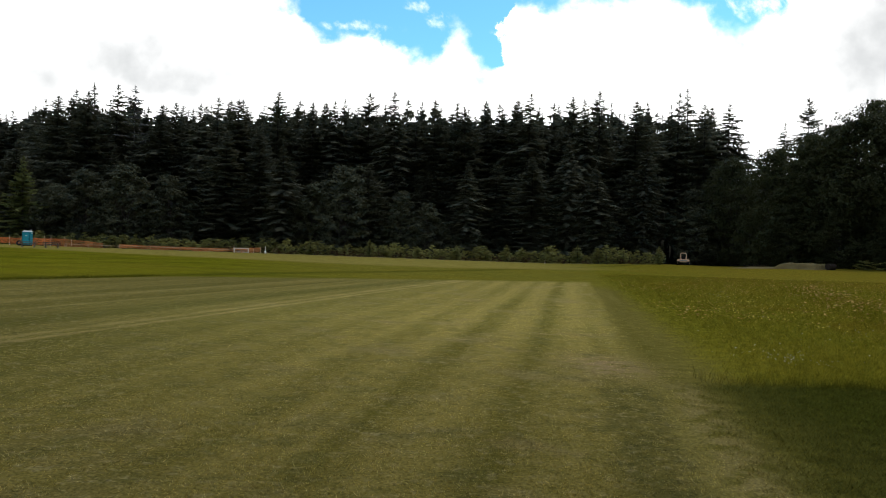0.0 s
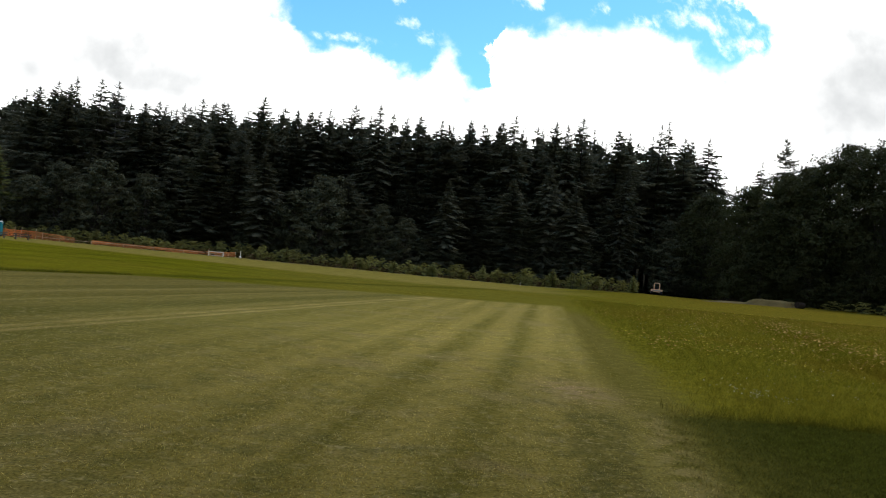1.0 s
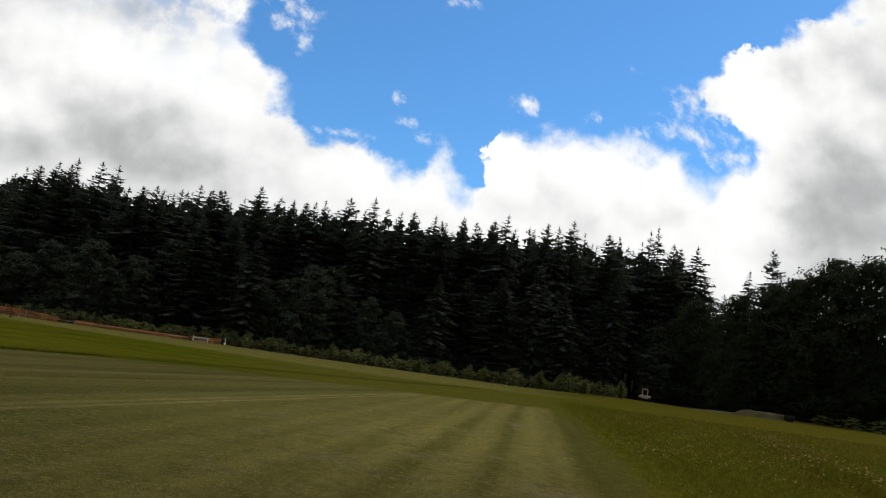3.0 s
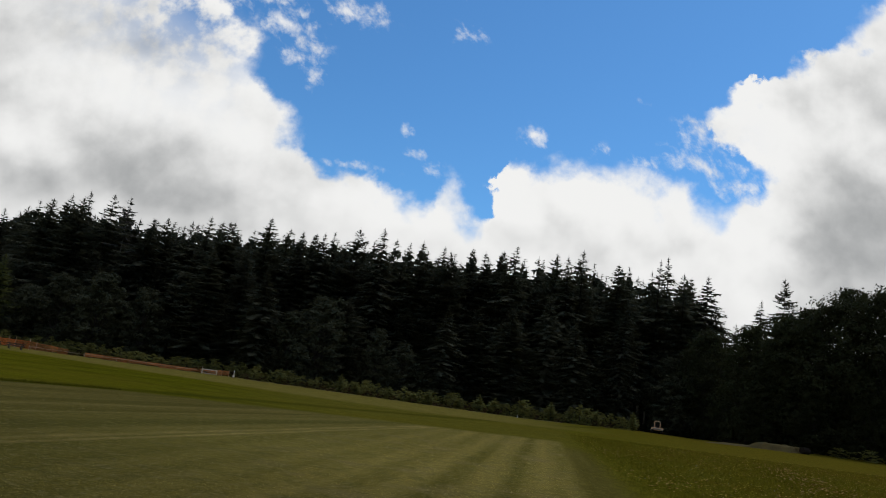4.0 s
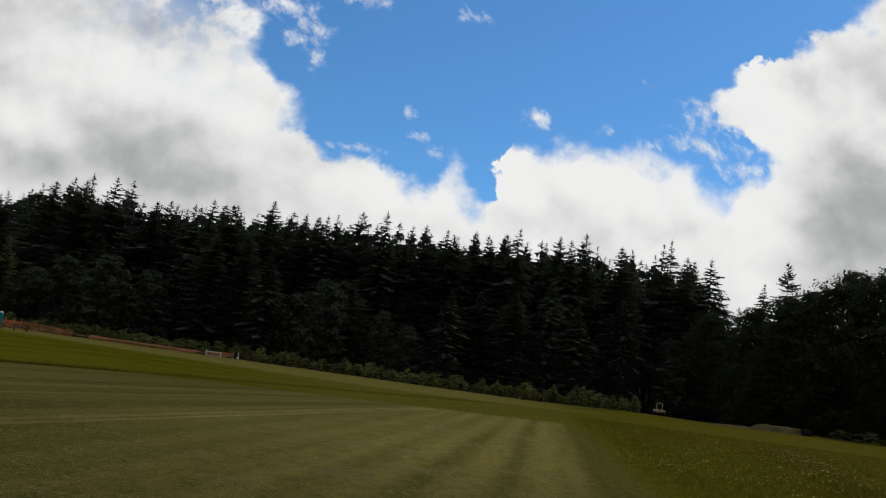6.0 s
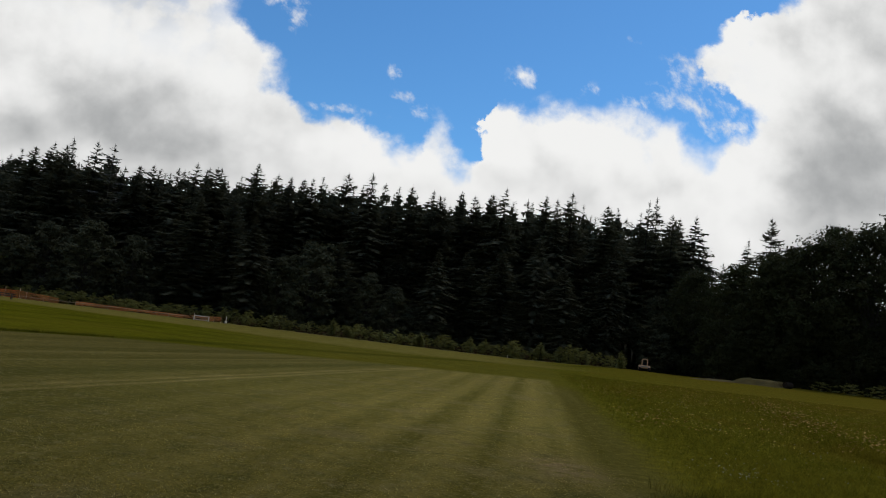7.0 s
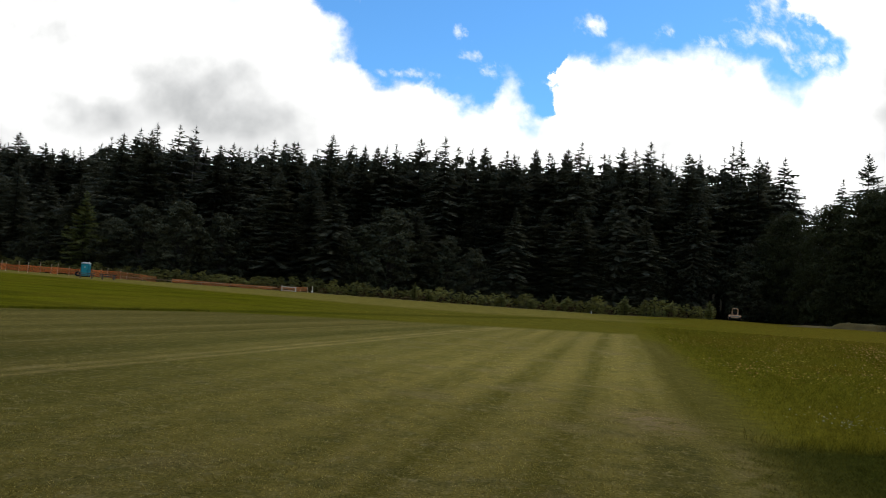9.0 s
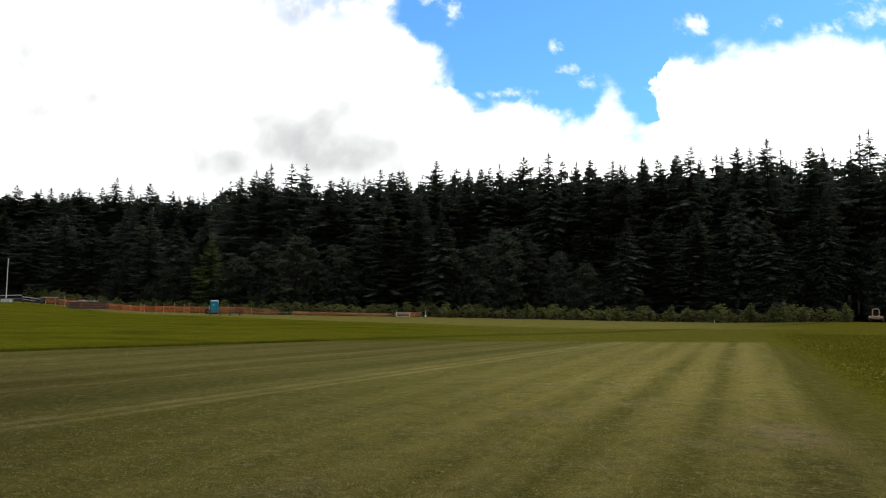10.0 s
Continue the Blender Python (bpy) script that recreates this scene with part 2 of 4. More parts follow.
black_rubber = material("black_rubber", (0.02, 0.02, 0.02), 0.85, 4.0, 0.2, 0.2, 30.0)
orange_paint = material("faded_orange_paint", (0.84, 0.50, 0.27), 0.5, 2.0, 0.2, 0, 15.0, speckle=0.1)
rust = material("rusty_steel", (0.034, 0.025, 0.018), 0.85, 2.0, 0.3, 0.2, 12.0, gloss=0.05)
steel = material("dull_steel", (0.42, 0.38, 0.34), 0.5, 3.0, 0.2, 0.1, 30.0, 0.6)
concrete = material("concrete", (0.82, 0.72, 0.58), 0.9, 2.0, 0.2, 0.3, 25.0)
earth = material("dry_earth", (0.150, 0.108, 0.034), 0.95, 0.9, 0.45, 0.8, 6.0)
petal_yellow = material("yellow_petals", (0.60, 0.45, 0.05), 0.7, 0.5, 0.3, 0, 20.0, per="ISLAND")
petal_orange = material("orange_petals", (0.60, 0.34, 0.09), 0.7, 0.5, 0.3, 0, 20.0, per="ISLAND")
petal_dry = material("dry_seed_heads", (0.33, 0.25, 0.05), 0.8, 0.5, 0.3, 0, 20.0, per="ISLAND", gloss=0.0)
petal_white = material("white_petals", (0.66, 0.60, 0.42), 0.7, 0.5, 0.2, 0, 20.0, per="ISLAND")


def ground_material(name, blade=0.0):
    """Field grass: the striped mown strip, the greener grass round it, the flowering meadow and the pale far lawn."""
    m = bpy.data.materials.new(name)
    m.use_nodes = True
    k = Nodes(m.node_tree)
    place = k.tree.nodes.new("ShaderNodeTexCoord").outputs["Object"]
    x, y, z = k.split(place)
    n1, n2, n3 = k.noise(place, 0.6, 4.0), k.noise(place, 4.0, 5.0, 0.65), k.noise(place, 35.0, 4.0, 0.6)
    n0 = k.noise(place, 0.09, 4.0)
    wob = k.math("MULTIPLY", k.math("SUBTRACT", n1, 0.5), 0.9)
    s = k.math("SUBTRACT", k.math("MULTIPLY", x, 0.985), k.math("MULTIPLY", y, 0.174))
    l = k.math("ADD", k.math("MULTIPLY", x, 0.174), k.math("MULTIPLY", y, 0.985))
    sw = k.math("ADD", s, k.math("MULTIPLY", k.math("SUBTRACT", n1, 0.5), 0.35))
    # streaks along the mower's way
    streak = k.noise(k.vector(k.math("MULTIPLY", s, 1.5), k.math("MULTIPLY", l, 0.05)), 1.0, 3.0, 0.6)
    fine_streak = k.noise(k.vector(k.math("MULTIPLY", s, 5.0), k.math("MULTIPLY", l, 0.25)), 1.0, 3.0, 0.6)
    wave = k.math("MULTIPLY", k.math("COSINE", k.math("MULTIPLY", k.math("ADD", sw, 0.54), 2 * math.pi / 1.21)), -1.0)
    stripes = k.math("ADD", k.math("MULTIPLY", wave, 0.19), k.math("ADD", k.math("MULTIPLY", k.math("SUBTRACT", streak, 0.5), 1.25), k.math("MULTIPLY", k.math("SUBTRACT", fine_streak, 0.5), 0.6)))
    track = None
    for place_s, width, deep in [(-0.54, 0.19, 0.50), (-1.75, 0.24, 0.26), (-2.95, 0.3, 0.10)]:
        d = k.math("DIVIDE", k.math("SUBTRACT", sw, place_s), width)
        g = k.math("MULTIPLY", k.math("EXPONENT", k.math("MULTIPLY", k.math("MULTIPLY", d, d), -1.0)), deep)
        track = g if track is None else k.math("ADD", track, g)
    tone = k.math("SUBTRACT", k.math("ADD", stripes, k.math("MULTIPLY", k.math("SUBTRACT", n2, 0.5), 0.9)), track)
    mown = k.mix(k.range(tone, -0.6, 0.6, 0.0, 1.0), (0.122, 0.101, 0.018), (0.272, 0.208, 0.050))
    mown = k.mix(k.step(n1, 0.5, 0.72), mown, (0.200, 0.154, 0.048))
    mown = k.mix(k.math("MULTIPLY", k.step(k.noise(place, 1.5, 4.0, 0.6), 0.50, 0.68), 0.45), mown, (0.105, 0.097, 0.024))
    mown = k.mix(k.math("MULTIPLY", k.step(k.noise(k.vector(k.math("ADD", x, 31.0), y), 0.8, 5.0, 0.65), 0.58, 0.70), 0.6), mown, (0.215, 0.158, 0.056))
    mown = k.mix(k.math("MULTIPLY", k.step(s, -2.5, -8.0), 0.7), mown, (0.108, 0.095, 0.019))
    # greener mown part to the west, with pale mower lines
    q = k.math("SUBTRACT", k.math("MULTIPLY", x, 0.962), k.math("MULTIPLY", y, 0.273))
    ql = k.math("ADD", k.math("MULTIPLY", x, 0.273), k.math("MULTIPLY", y, 0.962))
    qs = k.noise(k.vector(k.math("MULTIPLY", q, 0.9), k.math("MULTIPLY", ql, 0.03)), 1.0, 3.0, 0.6)
    west = k.mix(k.range(qs, 0.3, 0.7, 0.0, 1.0), (0.096, 0.084, 0.016), (0.200, 0.156, 0.040))
    mown = k.mix(k.step(k.math("MULTIPLY", q, -1.0), 9.4, 10.2), mown, west)
    for place_q, width in [(-9.55, 0.16), (-9.1, 0.12)]:
        d = k.math("DIVIDE", k.math("SUBTRACT", k.math("ADD", q, k.math("MULTIPLY", wob, 0.3)), place_q), width)
        mown = k.mix(k.math("MULTIPLY", k.math("EXPONENT", k.math("MULTIPLY", k.math("MULTIPLY", d, d), -1.0)), k.range(n1, 0.35, 0.65, 0.35, 0.85)), mown, (0.30, 0.225, 0.07))
    for place_q, width, amount, colour in [(-11.0, 0.75, 0.6, (0.084, 0.080, 0.016)), (-12.9, 0.14, 0.45, (0.25, 0.195, 0.06)), (-14.6, 0.18, 0.4, (0.25, 0.195, 0.06)), (-15.8, 0.5, 0.5, (0.088, 0.082, 0.016))]:
        d = k.math("DIVIDE", k.math("SUBTRACT", k.math("ADD", q, k.math("MULTIPLY", wob, 0.4)), place_q), width)
        mown = k.mix(k.math("MULTIPLY", k.math("EXPONENT", k.math("MULTIPLY", k.math("MULTIPLY", d, d), -1.0)), amount), mown, colour)
    # uncut grass: bright green in the west, duller beyond the strip, yellowing in the meadow
    grain_tall = k.range(k.math("ADD", k.math("MULTIPLY", n2, 0.6), k.math("MULTIPLY", n1, 0.4)), 0.35, 0.65, 0.0, 1.0)
    tall_west = k.mix(grain_tall, (0.108, 0.105, 0.006), (0.180, 0.168, 0.010))
    tall_west = k.mix(k.math("MULTIPLY", k.step(k.noise(k.vector(k.math("MULTIPLY", x, 0.5), k.math("ADD", y, 9.0)), 0.30, 4.0, 0.65), 0.45, 0.64), 0.8), tall_west, (0.080, 0.082, 0.006))
    tall_mid = k.mix(grain_tall, (0.125, 0.110, 0.014), (0.200, 0.170, 0.023))
    tall_east = k.mix(k.range(n2, 0.36, 0.62, 0.0, 1.0), (0.088, 0.084, 0.007), (0.200, 0.174, 0.016))
    tall = k.mix(k.step(k.math("ADD", x, k.math("MULTIPLY", k.math("SUBTRACT", y, 30.0), 0.25)), 2.0, -12.0), tall_mid, tall_west)
    tall = k.mix(k.step(s, 1.0, 3.0), tall, tall_east)
    tall = k.mix(k.math("MULTIPLY", k.step(n0, 0.45, 0.62), 0.35), tall, (0.175, 0.138, 0.014))
    tall = k.mix(k.math("MULTIPLY", k.step(k.noise(k.vector(x, k.math("ADD", y, 50.0)), 0.22, 4.0, 0.6), 0.5, 0.66), k.math("MULTIPLY", k.step(s, 2.0, 6.0), 0.6)), tall, (0.165, 0.112, 0.012))
    tall = k.mix(k.math("MULTIPLY", k.math("MULTIPLY", k.step(y, 30.0, 50.0), k.step(s, 3.0, 22.0)), 0.6), tall, (0.190, 0.142, 0.016))
    # darker along the cut edge: the tall grass's shadow line put into the colour
    fringe = k.step(k.math("ABSOLUTE", k.math("ADD", k.math("ADD", k.math("ADD", x, 18.6), k.math("MULTIPLY", k.math("SUBTRACT", y, 19.7), -0.55)), 0.7)), 1.9, 0.2)
    tall = k.mix(k.math("MULTIPLY", fringe, 0.5), tall, (0.052, 0.056, 0.007))
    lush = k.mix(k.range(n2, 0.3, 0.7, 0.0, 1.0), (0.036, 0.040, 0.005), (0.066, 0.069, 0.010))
    pale = k.mix(k.range(n1, 0.3, 0.7, 0.0, 1.0), (0.195, 0.163, 0.028), (0.280, 0.222, 0.050))
    litter = k.mix(k.range(n2, 0.3, 0.7, 0.0, 1.0), (0.012, 0.011, 0.008), (0.035, 0.03, 0.018))
    # zones
    lean = k.math("ADD", k.math("MULTIPLY", k.math("MINIMUM", k.math("MAXIMUM", x, 0.0), 22.0), -0.6), k.math("MULTIPLY", k.math("MAXIMUM", k.math("SUBTRACT", -10.0, x), 0.0), -0.5))
    far = k.step(k.math("ADD", k.math("ADD", y, lean), k.math("MULTIPLY", wob, 6.0)), 61.0, 67.0)
    far = k.math("MULTIPLY", far, k.step(k.math("ADD", x, k.math("MULTIPLY", wob, 6.0)), 26.0, 6.0))
    short = k.mix(k.range(k.math("ADD", k.math("MULTIPLY", n2, 0.6), k.math("MULTIPLY", streak, 0.4)), 0.35, 0.65, 0.0, 1.0), (0.108, 0.092, 0.015), (0.198, 0.160, 0.036))
    tall = k.mix(k.math("MULTIPLY", k.step(k.math("ADD", s, k.math("ADD", wob, k.math("MULTIPLY", k.math("SUBTRACT", n2, 0.5), 1.6))), 2.5, 1.6), k.math("MULTIPLY", k.step(s, 0.4, 0.9), k.step(y, 40.0, 30.0))), tall, short)
    base = k.mix(far, tall, pale)
    in_left = k.math("ADD", k.math("ADD", x, 18.6), k.math("MULTIPLY", k.math("SUBTRACT", y, 19.7), -0.55))
    in_end = k.math("SUBTRACT", k.math("ADD", 38.5, k.math("MULTIPLY", x, 0.53)), y)
    in_strip = k.math("MULTIPLY", k.step(k.math("ADD", in_left, wob), -0.2, 0.5), k.step(k.math("ADD", in_end, k.math("MULTIPLY", wob, 2.0)), -0.6, 2.0))
    in_strip = k.math("MULTIPLY", in_strip, k.math("SUBTRACT", 1.0, k.step(k.math("ADD", s, k.math("ADD", k.math("MULTIPLY", wob, 0.3), k.math("MULTIPLY", k.math("SUBTRACT", n2, 0.5), 1.1))), 0.78, 1.22)))
    base = k.mix(in_strip, base, mown)
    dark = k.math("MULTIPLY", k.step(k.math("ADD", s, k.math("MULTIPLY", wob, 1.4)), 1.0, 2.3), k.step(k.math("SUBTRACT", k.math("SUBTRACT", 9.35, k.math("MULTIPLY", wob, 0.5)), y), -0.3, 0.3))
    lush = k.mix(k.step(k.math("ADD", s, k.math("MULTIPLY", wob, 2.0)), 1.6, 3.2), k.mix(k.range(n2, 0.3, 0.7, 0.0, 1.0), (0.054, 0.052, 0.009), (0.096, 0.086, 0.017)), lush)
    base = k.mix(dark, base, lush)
    # a bare reddish patch by the strip's edge
    bx, by = k.math("DIVIDE", k.math("SUBTRACT", x, 2.4), 0.6), k.math("DIVIDE", k.math("SUBTRACT", y, 10.5), 1.0)
    bare = k.math("EXPONENT", k.math("MULTIPLY", k.math("ADD", k.math("MULTIPLY", bx, bx), k.math("MULTIPLY", by, by)), -1.0))
    base = k.mix(k.math("MULTIPLY", bare, k.step(n2, 0.34, 0.56)), base, (0.25, 0.175, 0.075))
    worn = k.math("DIVIDE", k.math("SUBTRACT", k.math("ADD", s, k.math("MULTIPLY", wob, 0.5)), 1.38), 0.26)
    worn = k.math("MULTIPLY", k.math("EXPONENT", k.math("MULTIPLY", k.math("MULTIPLY", worn, worn), -1.0)), k.math("MULTIPLY", k.step(y, 9.6, 8.6), k.step(n2, 0.35, 0.6)))
    base = k.mix(k.math("MULTIPLY", worn, 0.75), base, (0.215, 0.165, 0.055))
    base = k.mix(k.step(k.math("ADD", y, k.math("MULTIPLY", wob, 2.0)), 114.0, 118.0), base, litter)
    # a worn earth path at the foot of the shrubs
    path = k.math("DIVIDE", k.math("SUBTRACT", k.math("SUBTRACT", y, k.math("MULTIPLY", wob, 0.5)), k.math("ADD", 108.6, k.math("MULTIPLY", x, 0.012))), 0.7)
    path = k.math("MULTIPLY", k.math("EXPONENT", k.math("MULTIPLY", k.math("MULTIPLY", path, path), -1.0)), k.math("MULTIPLY", k.step(n1, 0.3, 0.5), k.step(x, 36.0, 20.0)))
    base = k.mix(k.math("MULTIPLY", path, 0.8), base, (0.27, 0.235, 0.16))
    # duller turf between the last track and the worn line at the strip's near end
    dull = k.math("MULTIPLY", k.math("MULTIPLY", k.step(sw, 0.25, 0.55), k.step(sw, 1.15, 0.95)), k.math("MULTIPLY", k.step(y, 9.6, 8.4), k.range(n2, 0.35, 0.6, 0.75, 0.25)))
    base = k.mix(dull, base, (0.090, 0.080, 0.021))
    # mottled turf: dull green hollows and pale dry tufts
    mottle = k.noise(k.vector(k.math("ADD", x, 7.0), y), 2.3, 6.0, 0.7)
    base = k.mix(k.math("MULTIPLY", k.step(mottle, 0.50, 0.36), k.math("MULTIPLY", in_strip, 0.42)), base, (0.090, 0.082, 0.022))
    tufts = k.noise(k.vector(k.math("ADD", x, 19.0), y), 5.5, 5.0, 0.7)
    base = k.mix(k.math("MULTIPLY", k.step(tufts, 0.54, 0.68), k.math("MULTIPLY", in_strip, k.range(n1, 0.35, 0.65, 0.25, 0.75))), base, (0.300, 0.240, 0.095))
    # dry flecks and clippings
    flecks = k.noise(k.vector(k.math("MULTIPLY", x, 0.85), y), 11.0, 6.0, 0.75)
    base = k.mix(k.math("MULTIPLY", k.step(flecks, 0.53, 0.66), k.math("MULTIPLY", in_strip, 0.7)), base, (0.31, 0.245, 0.085))
    base = k.mix(k.math("MULTIPLY", k.step(flecks, 0.47, 0.33), 0.5), base, k.mix(1.0, base, (0.42, 0.48, 0.42), "MULTIPLY"))
    gain = k.range(n3, 0.3, 0.7, 0.45, 1.28)
    # brightness painted in: lit blade tips show more with distance, so the strip lightens
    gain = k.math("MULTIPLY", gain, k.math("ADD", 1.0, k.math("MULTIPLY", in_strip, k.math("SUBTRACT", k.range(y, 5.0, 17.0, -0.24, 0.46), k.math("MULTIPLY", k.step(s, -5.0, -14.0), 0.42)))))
    if blade:
        # fresh and withered blades side by side
        fate = k.tree.nodes.new("ShaderNodeNewGeometry").outputs["Random Per Island"]
        gain = k.math("MULTIPLY", gain, k.range(fate, 0.0, 1.0, 0.6, 1.6 if blade > 0.8 else 1.3))
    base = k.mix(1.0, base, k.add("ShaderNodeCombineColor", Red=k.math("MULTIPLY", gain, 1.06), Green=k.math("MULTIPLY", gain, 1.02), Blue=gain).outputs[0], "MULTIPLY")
    if blade:
        base = k.mix(k.math("MULTIPLY", k.step(fate, 0.65, 1.0), 0.32 if blade > 0.8 else 0.1), base, (0.34, 0.28, 0.14) if blade > 0.8 else (0.34, 0.28, 0.05))
        # thin blades let light through
        base = k.mix(1.0, base, (1.14 * blade, 1.14 * blade, 1.05 * blade), "MULTIPLY")
        thin = k.tree.nodes.new("ShaderNodeAddShader")
        k.feed(thin.inputs[0], k.add("ShaderNodeBsdfDiffuse", Color=base).outputs[0])
        k.feed(thin.inputs[1], k.add("ShaderNodeBsdfTranslucent", Color=base).outputs[0])
        k.add("ShaderNodeOutputMaterial", Surface=thin.outputs[0])
        return m
    shader = k.add("ShaderNodeBsdfPrincipled", Base_Color=base, Roughness=0.95)
    shader.inputs["Specular IOR Level"].default_value = 0.0
    height = k.math("ADD", n3, k.math("MULTIPLY", n2, 2.0))
    k.feed(shader.inputs["Normal"], k.add("ShaderNodeBump", Strength=0.35, Distance=0.02, Height=height).outputs[0])
    k.add("ShaderNodeOutputMaterial", Surface=shader.outputs[0])
    return m


# ---------------------------------------------------------------- mesh helpers
def smooth(x, a, b):
    t = np.clip((np.asarray(x, float) - a) / (b - a), 0, 1)
    return t * t * (3 - 2 * t)


def lie(x, y):
    """The height of the ground: flat field, rising a little far to the west and east."""
    r, a = np.hypot(x, y), np.degrees(np.arctan2(x, y))
    z = smooth(r, 70, 115) * (0.36 * smooth(a, 8, 17) + 0.42 * smooth(a, 20, 27)) + 1.3 * smooth(r, 85, 140) * smooth(-a, 34, 43)
    z = z + 14.0 * smooth(r, 150, 260) + 18.0 * smooth(r, 195, 330)
    return z + 0.05 * np.sin(np.asarray(x) * 0.11 + 1) * np.sin(np.asarray(y) * 0.09) * smooth(r, 10, 40)


def mesh_of(name, verts, faces, mat):
    me = bpy.data.meshes.new(name)
    me.from_pydata(verts, [], faces)
    me.materials.append(mat)
    return me


def part(name, bm, mat, parent, label=""):
    """One mesh object under a thing or a part."""
    me = bpy.data.meshes.new(name)
    bm.to_mesh(me)
    bm.free()
    me.materials.append(mat)
    ob = new(name, me)
    ob.parent = parent
    return tagged(ob, label)


def thing(name, x, y, label, category, turn=0.0, group="", z=None):
    ob = new(name)
    ob.matrix_world = pose(x, y, float(lie(x, y)) if z is None else z, 0, 0, turn)
    return tagged(ob, label, category, group)


def box(bm, size, at, bevel=0.0, turn=None):
    made = bmesh.ops.create_cube(bm, size=1.0)["verts"]
    bmesh.ops.scale(bm, vec=size, verts=made)
    if bevel:
        edges = list({e for v in made for e in v.link_edges})
        made = list({v for f in bmesh.ops.bevel(bm, geom=edges, offset=bevel, segments=2, affect="EDGES")["faces"] for v in f.verts} | {v for v in made if v.is_valid})
    if turn is not None:
        bmesh.ops.rotate(bm, cent=(0, 0, 0), matrix=turn, verts=made)
    bmesh.ops.translate(bm, vec=at, verts=made)
    return made


def rod(bm, a, b, ra, rb=None, sides=8):
    a, b = Vector(a), Vector(b)
    made = bmesh.ops.create_cone(bm, cap_ends=True, segments=sides, radius1=ra, radius2=ra if rb is None else rb, depth=(b - a).length)["verts"]
    m = Matrix.Translation((a + b) / 2) @ (b - a).to_track_quat("Z", "Y").to_matrix().to_4x4()
    bmesh.ops.transform(bm, matrix=m, verts=made)
    return made


def solid(*boxes):
    bm = bmesh.new()
    for size, at, *more in boxes:
        box(bm, size, at, *more)
    return bm


# ---------------------------------------------------------------- ground
def build_ground():
    steps = np.concatenate([np.linspace(0, 160, 81), np.array([175, 200, 240, 320, 500, 900, 1600, 2600])])
    xs = np.concatenate([-steps[:0:-1], steps])
    gx, gy = np.meshgrid(xs, xs, indexing="ij")
    n = len(xs)
    verts = np.stack([gx, gy, lie(gx, gy)], -1).reshape(-1, 3).tolist()
    faces = [(i * n + j, (i + 1) * n + j, (i + 1) * n + j + 1, i * n + j + 1) for i in range(n - 1) for j in range(n - 1)]
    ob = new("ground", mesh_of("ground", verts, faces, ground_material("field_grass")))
    return tagged(ob, "grass field with a striped mown strip and flowering meadow", "grass field", kind="structure")


build_ground()


